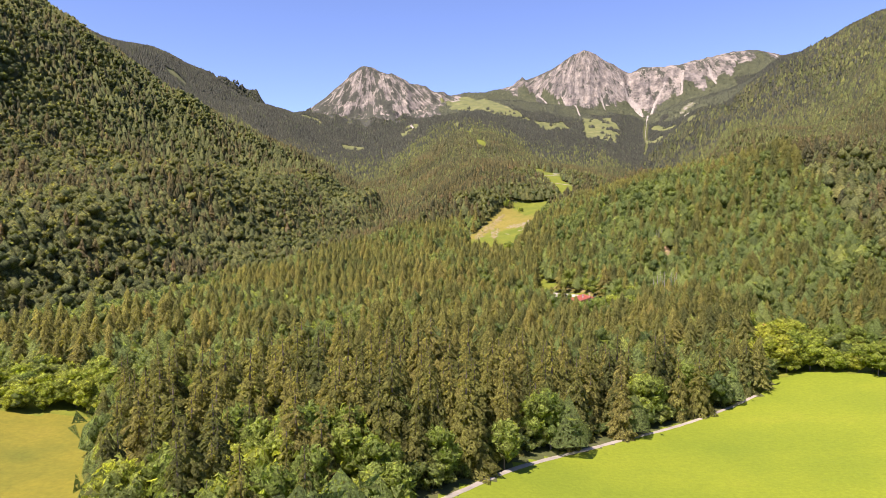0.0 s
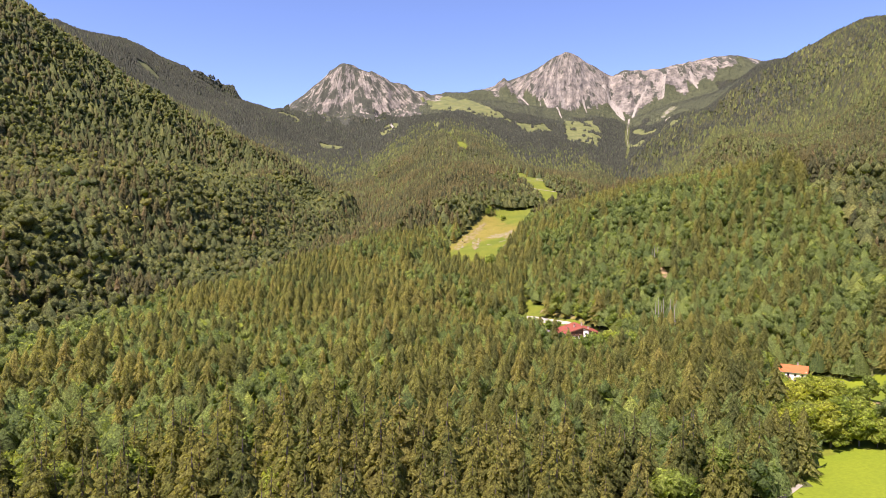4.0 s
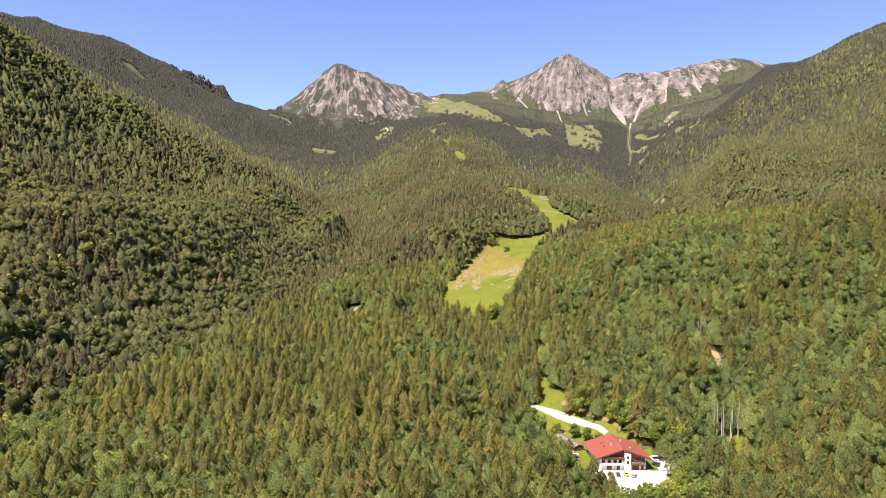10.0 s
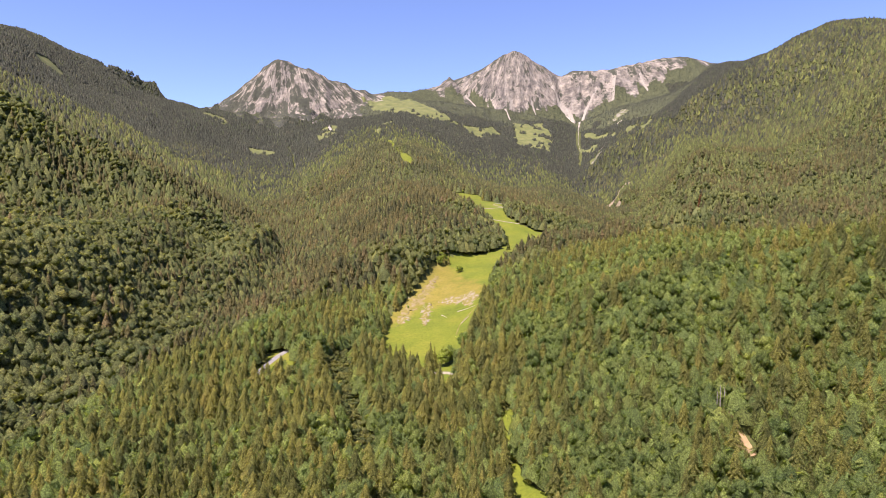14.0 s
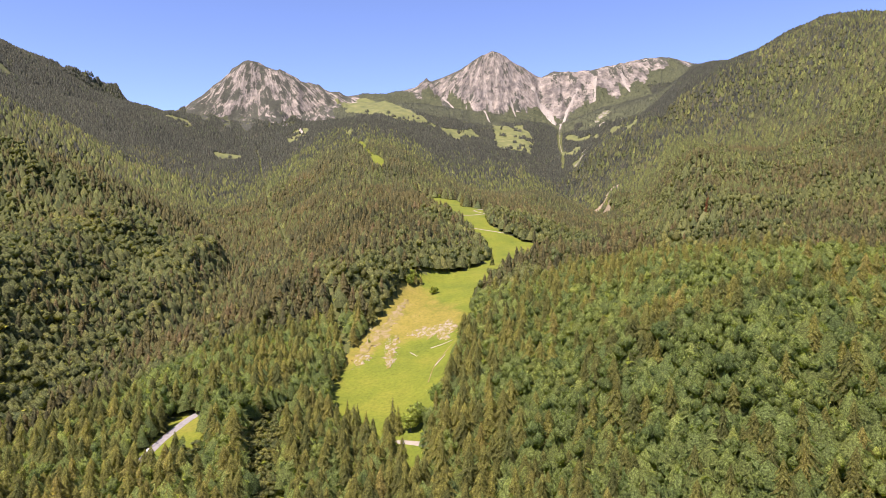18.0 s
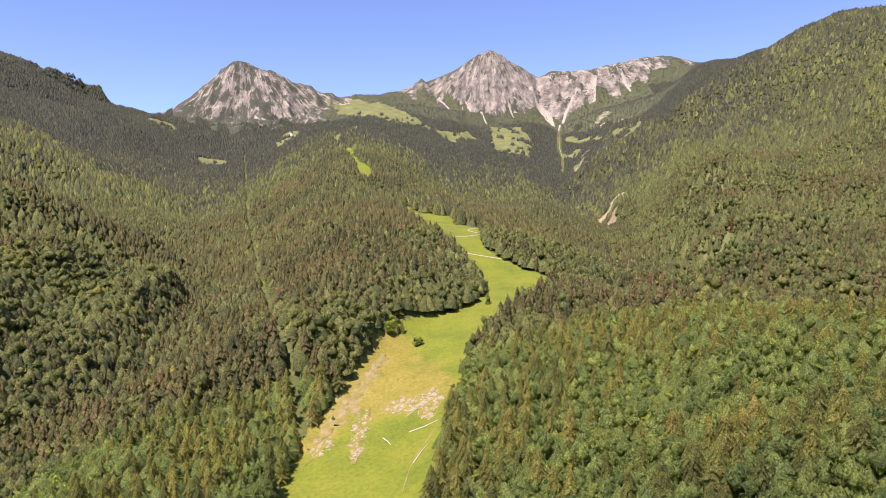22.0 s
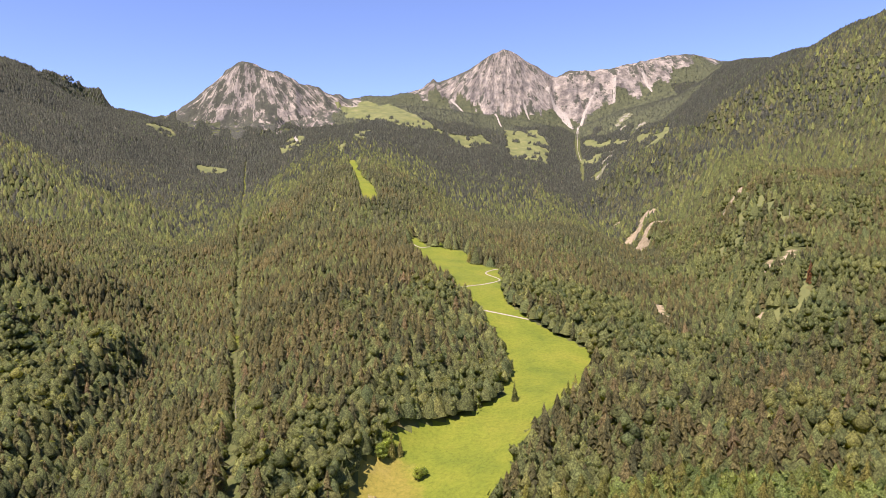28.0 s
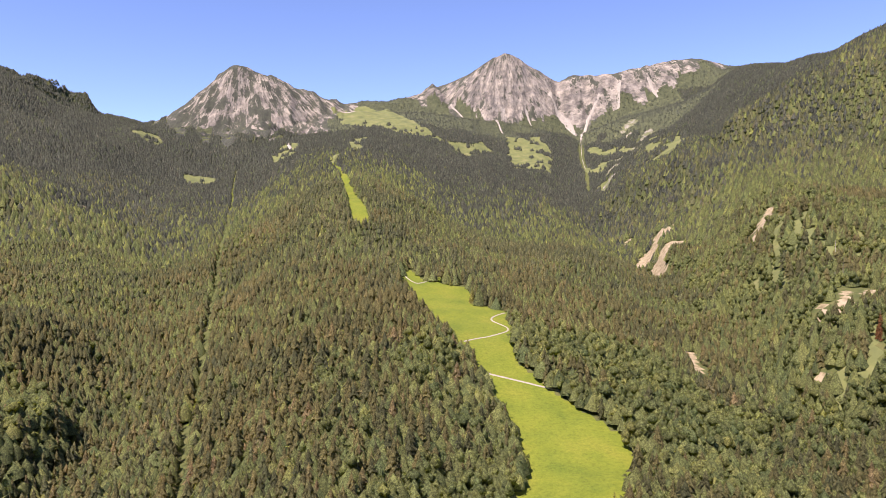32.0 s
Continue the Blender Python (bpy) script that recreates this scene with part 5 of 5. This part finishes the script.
def rail_fence(line, label):
    t = thing("fence", (0, 0, 0), 0, label, "fence")
    pts = []
    for (ax, ay), (bx, by) in zip(line, line[1:]):
        k = max(1, round(math.hypot(bx - ax, by - ay) / 2.4))
        pts += [(ax + (bx - ax) * i / k, ay + (by - ay) * i / k) for i in range(k)]
    pts.append(line[-1])
    pts = [(x, y, height_at(x, y)) for x, y in pts]
    for x, y, z in pts:
        part("post", tube([(x, y, z - 0.2), (x, y, z + 1.15)], [0.06, 0.05], 6), GREY_WOOD, t)
    for (ax, ay, az), (bx, by, bz) in zip(pts, pts[1:]):
        for h in (0.5, 0.95):
            part("rail", tube([(ax, ay, az + h), (bx, by, bz + h)], [0.04, 0.04], 5), GREY_WOOD, t)


rail_fence([(48, 497), (58, 480), (64, 466), (70, 452)], "weathered wooden rail fence along the gravel road")
rail_fence([(9, 822), (12, 825), (15, 824)], "short weathered rail fence at the meadow edge")

# ---- single trees at the field and in the clearings ----
def big_spruce(seed, tiers=15):
    """Crown of a spruce a unit high: drooping boughs with hanging twigs."""
    r = np.random.default_rng(seed)
    v, f = [], []
    for k in range(tiers):
        s = k / (tiers - 1)
        reach = 0.175 * (1 - s) ** 0.8 + 0.016
        level = 0.10 + 0.86 * s
        boughs = 13 if s < 0.6 else 9
        turn = r.uniform(0, 6.28)
        for j in range(boughs):
            a = turn + j * 2 * math.pi / boughs + r.uniform(-0.25, 0.25)
            out = reach * r.uniform(0.55, 1.3)
            up = level + r.uniform(-0.034, 0.034)
            c, q = math.cos(a), math.sin(a)
            wid = out * r.uniform(0.15, 0.30)
            sag = out * r.uniform(0.38, 0.85)
            o = len(v)
            lift = 0.03 * (1 - s)
            v.append((0, 0, up + lift))
            v.append((c * out * 0.55 - q * wid, q * out * 0.55 + c * wid, up - sag * 0.45))
            v.append((c * out * 0.55, q * out * 0.55, up - sag * 0.1))
            v.append((c * out * 0.55 + q * wid, q * out * 0.55 - c * wid, up - sag * 0.45))
            v.append((c * out, q * out, up - sag))
            v.append((c * out * 0.75 - q * wid * 0.6, q * out * 0.75 + c * wid * 0.6, up - sag * 1.35))
            v.append((c * out * 0.75 + q * wid * 0.6, q * out * 0.75 - c * wid * 0.6, up - sag * 1.35))
            f += [(o, o + 1, o + 2), (o, o + 2, o + 3), (o + 1, o + 4, o + 2), (o + 2, o + 4, o + 3), (o + 1, o + 5, o + 4), (o + 3, o + 4, o + 6)]
    o = len(v)
    v += [(0, 0, 1.0), (0.012, 0, 0.93), (-0.006, 0.01, 0.93), (-0.006, -0.01, 0.93)]
    f += [(o, o + 1, o + 2), (o, o + 2, o + 3), (o, o + 3, o + 1)]
    return np.array(v), np.array(f)


def tree_kind(name, crown, leaves, label, tall, bark=None):
    """One tree with trunk and crown, later copied."""
    v, f = crown
    t = new(name)
    t.empty_display_size = 1
    tagged(t, label, "tree")
    bend = random.uniform(-0.01, 0.01)
    part("trunk", tube([(0, 0, -0.02), (bend, 0, 0.3), (0, bend, 0.62), (0, 0, 0.97)], [0.016, 0.013, 0.008, 0.002], 7), bark or BARK, t)
    c = new("crown", mesh_from(name + " crown", v, f, [leaves]))
    c.parent = t
    t.scale = (tall, tall, tall)
    return t


random.seed(5)
SPRUCES = [tree_kind("spruce_tree", big_spruce(200 + k), SPRUCE_ONE, "tall dark spruce with drooping boughs in the valley forest", 1) for k in range(7)]
LEAFY = [tree_kind("broadleaf_tree", broadleaf_shape(20, 18, 300 + k), BEECH_ONE, "fresh green broad-leaved tree with a loose uneven crown", 1) for k in range(5)]
LIGHT = [tree_kind("broadleaf_tree", broadleaf_shape(20, 18, 320 + k), FRESH_ONE, "light yellow-green broad-leaved tree at the field edge", 1) for k in range(3)]
RUSTY = [tree_kind("dead_spruce", big_spruce(400 + k, 11), DEAD_ONE, "rust-brown dead spruce among green trees", 1) for k in range(2)]


def stand(sort, x, y, tall, group="", wide=1.0):
    src = sort[random.randrange(len(sort))]
    ob = copy_thing(src, pose(x, y, height_at(x, y) - 0.2, 0, 0, random.uniform(0, 360)))
    ob.scale = (tall * wide, tall * wide, tall)
    if group:
        ob["group"] = group
    return ob


hx, hy = scatter(-114, 110, 30, 186, 7.3)
keep = inside(HERO, hx, hy) & ~inside(FIELD_EAST, hx, hy) & ~inside(FIELD_WEST, hx, hy)
hx, hy = hx[keep], hy[keep]
order = np.argsort(hy)
lf = rng.uniform(0, 1, len(hx)) < leafy(hx, hy) * 0.8
for i in order:
    rim = (abs(hx[i] - np.interp(hy[i], [62, 82, 121, 153, 180], [-20, -4, 27, 67, 104])) < 9)
    if lf[i] or (rim and rng.uniform() < 0.35):
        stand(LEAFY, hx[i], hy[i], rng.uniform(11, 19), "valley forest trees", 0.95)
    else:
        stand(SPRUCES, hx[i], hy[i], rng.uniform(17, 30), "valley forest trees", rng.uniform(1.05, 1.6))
# round the field's far corner and the western field
for x, y, h in ((120, 205, 15), (125, 202, 16), (129, 203, 17), (136, 226, 17), (141, 231, 15), (133, 200, 15), (137, 197, 10), (142, 194, 7), (146, 190, 8), (150, 188, 9), (155, 185, 11), (149, 183, 13), (157, 179, 14), (166, 178, 8), (176, 173, 8), (188, 168, 8), (204, 166, 12), (212, 172, 15),
                (116, 211, 12), (124, 212, 10), (132, 209, 8), (140, 205, 7), (152, 199, 7), (163, 192, 6), (175, 187, 6), (120, 221, 11),
                (-116, 149, 8), (-120, 154, 10), (-127, 154, 12), (-133, 158, 15), (-140, 154, 9), (-146, 150, 7), (-152, 150, 6), (-159, 147, 7), (-165, 143, 6), (-124, 163, 14), (-131, 168, 16), (-141, 165, 11), (-152, 162, 9), (-165, 156, 9), (-176, 148, 8), (-172, 165, 11)):
    stand(LIGHT if (x > 0 or y < 158) else LEAFY, x, y, h, "bushy trees at the field edge", 1.15)
# undergrowth along the forest edge and in the hedges
bush_x, bush_y, bush_h = [], [], []
edge = [(-20, 56), (-4, 80), (10, 101), (27, 119), (46, 136), (67, 151), (92, 170), (104, 179)]
for (ax, ay), (bx, by) in zip(edge, edge[1:]):
    k = int(math.hypot(bx - ax, by - ay) / 3.0)
    for i in range(k):
        off = random.uniform(3.5, 6.5)
        bush_x.append(ax + (bx - ax) * i / k - off * 0.6)
        bush_y.append(ay + (by - ay) * i / k + off * 0.8)
        bush_h.append(random.uniform(3, 8))
for poly, low, top in ((HEDGE, 5, 12), (WILLOWS, 5, 12), (EAST_GAP, 2.5, 6)):
    bx, by = scatter(-240, 240, 60, 300, 5.0)
    ok = inside(poly, bx, by) & (by > 130) & ~inside(LAWN_EAST, bx, by) & ~((bx > 156) & (by > 236))
    bush_x += list(bx[ok])
    bush_y += list(by[ok])
    bush_h += [random.uniform(low, top) * (0.55 if 150 < x < 200 else 1) for x in bx[ok]]
bush_x, bush_y, bush_h = np.array(bush_x), np.array(bush_y), np.array(bush_h)
pale = (rng.uniform(0, 1, len(bush_x)) < 0.75) & ((bush_x > 106) | (bush_x < -100))
for sort, pick, mat, label in (("undergrowth", ~pale, BEECH_NEAR, "green bushes along the field and forest edges"), ("light_bushes", pale, FRESH, "light yellow-green bushes at the field corners")):
    bx, by, bh = bush_x[pick], bush_y[pick], bush_h[pick]
    plant(sort, [broadleaf_shape(9, 12, 330 + k) for k in range(5)], bx, by, land(bx, by), bh, bh * 1.3, rng.uniform(0.2, 1, len(bx)), mat, label)
# saplings and grass along the shaded ride
bx, by = scatter(-84, 20, 515, 760, 3.0)
low = (line_near(LANES[0], bx, by)[0] < 7.4) | (line_near(LANES[5], bx, by)[0] < 9) | ((line_near(LANES[4], bx, by)[0] < 8) & (by < 742)) | ((line_near(LANES[3], bx, by)[0] < 8) & (by < 690))
bx, by = bx[low], by[low]
bh = rng.uniform(1.5, 6.0, len(bx))
plant("ride_bushes", [broadleaf_shape(4, 8, 340 + k) for k in range(4)], bx, by, land(bx, by), bh, bh * 1.5, rng.uniform(0, 1, len(bx)), BEECH, "low green bushes and saplings along the forest ride")
# round the inn
for x, y, h in ((52, 446, 13), (46, 438, 15), (40, 434, 14), (50, 424, 7), (58, 404, 6), (61, 390, 9), (56, 433, 8), (61, 447, 8.5), (70, 447, 8.5), (76, 441, 8), (81, 437, 7.5), (70, 362, 12), (98, 368, 13), (108, 380, 12), (30, 440, 13), (22, 432, 14), (44, 455, 9), (110, 428, 16), (116, 420, 15),
                (103, 438, 14), (97, 444, 13), (102, 448, 15), (94, 458, 16), (92, 450, 11), (86, 470, 16), (76, 392, 4), (169, 338, 13), (173, 332, 9), (177, 336, 6), (158, 318, 11), (152, 308, 13), (160, 345, 12), (176, 264, 11), (184, 260, 12), (192, 262, 9), (66, 342, 18.5), (72, 338, 19), (77, 342, 19), (82, 338, 19.2), (87, 342, 19), (92, 338, 18.8), (97, 344, 18), (50, 488, 7), (53, 481, 7), (46, 497, 6)):
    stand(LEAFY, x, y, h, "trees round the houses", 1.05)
for x, y, h in ((124, 240, 13), (131, 237, 14), (138, 241, 14), (145, 239, 13), (152, 232, 11), (206, 246, 13), (212, 240, 14)):
    stand(LIGHT, x, y, h, "trees round the houses", 1.15)
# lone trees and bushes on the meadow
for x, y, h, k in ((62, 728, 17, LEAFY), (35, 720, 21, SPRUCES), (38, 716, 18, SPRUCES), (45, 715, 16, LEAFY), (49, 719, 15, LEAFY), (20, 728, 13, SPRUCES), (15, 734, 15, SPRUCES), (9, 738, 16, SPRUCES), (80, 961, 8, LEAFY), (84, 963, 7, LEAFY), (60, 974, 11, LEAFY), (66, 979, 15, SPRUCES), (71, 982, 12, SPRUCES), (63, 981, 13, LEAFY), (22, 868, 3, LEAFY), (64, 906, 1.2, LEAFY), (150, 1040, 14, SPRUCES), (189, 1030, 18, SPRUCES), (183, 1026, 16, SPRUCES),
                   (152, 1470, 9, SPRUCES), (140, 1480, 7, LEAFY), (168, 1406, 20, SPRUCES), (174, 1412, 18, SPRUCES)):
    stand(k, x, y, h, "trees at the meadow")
for x, y, h in ((430, 1015, 21), (330, 760, 19), (475, 1215, 22), (480, 1222, 20), (352, 690, 18), (270, 640, 17)):
    stand(RUSTY, x, y, h, "dead trees on the slopes")


# ---- bare standing trunks ----
def snag(x, y, tall, lean):
    t = thing("bare_trunk", (x, y, height_at(x, y) - 0.2), random.uniform(0, 360), "pale bare standing tree trunk with broken branch stubs", "dead tree", "bare trunks")
    part("trunk", tube([(0, 0, 0), (lean * 0.4, 0, tall * 0.4), (lean, 0, tall)], [0.30, 0.22, 0.06], 7), PALE_BARK, t)
    for k in range(7):
        z = tall * random.uniform(0.4, 0.95)
        a = random.uniform(0, 6.28)
        r = random.uniform(0.6, 1.6)
        part("branch", tube([(lean * z / tall, 0, z), (lean * z / tall + r * math.cos(a), r * math.sin(a), z - 0.2)], [0.05, 0.015], 4), PALE_BARK, t)


for x, y, h in ((138, 431, 19), (140.5, 433, 21), (142, 430.5, 18), (144, 433.5, 20), (146.5, 431, 17), (148.5, 434, 19), (151, 432, 16), (136, 434, 15), (153, 436, 17), (160, 514, 15), (162.5, 516, 16), (165, 517, 14), (-38, 1060, 16), (560, 1380, 16), (575, 1400, 15), (545, 1372, 14), (600, 1450, 16), (590, 1430, 15)):
    snag(x, y, h, random.uniform(-0.5, 0.5))

# ---- fallen trunks on the meadow ----
for line in ([(67, 834.5), (76, 835.5), (84, 838)], [(67, 798), (71, 806), (75.5, 814.5)], [(52, 836), (54.5, 831), (56, 826)]):
    pts = [(x, y, height_at(x, y) + 0.22) for x, y in line]
    log = tagged(new("fallen_trunk"), "bleached fallen tree trunk lying in the meadow grass", "dead tree", "fallen trunks")
    part("trunk", tube(pts, [0.32, 0.27, 0.15], 8), PALE_BARK, log)
    for k in (1, 2):
        x, y, z = pts[k]
        part("branch", tube([(x, y, z), (x + 0.9, y + 0.7, z + 0.5)], [0.06, 0.02], 5), PALE_BARK, log)

# ---- pale stones in the meadow ----
stone_meshes = []
for k in range(5):
    bm = bmesh.new()
    bmesh.ops.create_icosphere(bm, subdivisions=1, radius=0.5)
    for vert in bm.verts:
        vert.co *= random.uniform(0.7, 1.2)
        vert.co.z *= 0.6
    me = bpy.data.meshes.new("stone")
    bm.to_mesh(me)
    bm.free()
    me.materials.append(STONE)
    stone_meshes.append(me)
for cx0, cy0, rx, ry, count in ((72, 868, 17, 9, 150), (38, 846, 5, 27, 95), (17, 838, 6, 8, 26), (80, 854, 5, 10, 40), (27, 880, 7, 22, 22)):
    out = tagged(new("rock_outcrop"), "scattered pale limestone stones breaking through the dry meadow", "rocks", "meadow outcrops")
    out.matrix_world = pose(cx0, cy0, height_at(cx0, cy0))
    for k in range(count):
        a, q = random.uniform(0, 6.28), math.sqrt(random.random())
        x, y = cx0 + rx * q * math.cos(a), cy0 + ry * q * math.sin(a)
        st = new("stone", stone_meshes[k % 5])
        st.parent = out
        s = random.choice((0.5, 0.7, 0.9, 1.2, 1.6))
        st.matrix_local = pose(x - cx0, y - cy0, height_at(x, y) - out.matrix_world.translation.z, 0, 0, random.uniform(0, 360)) @ Matrix.Diagonal((s * 1.4, s, s * 0.9, 1))

for src in SPRUCES + LEAFY + LIGHT + RUSTY:
    for child in list(src.children):
        bpy.data.objects.remove(child)
    bpy.data.objects.remove(src)
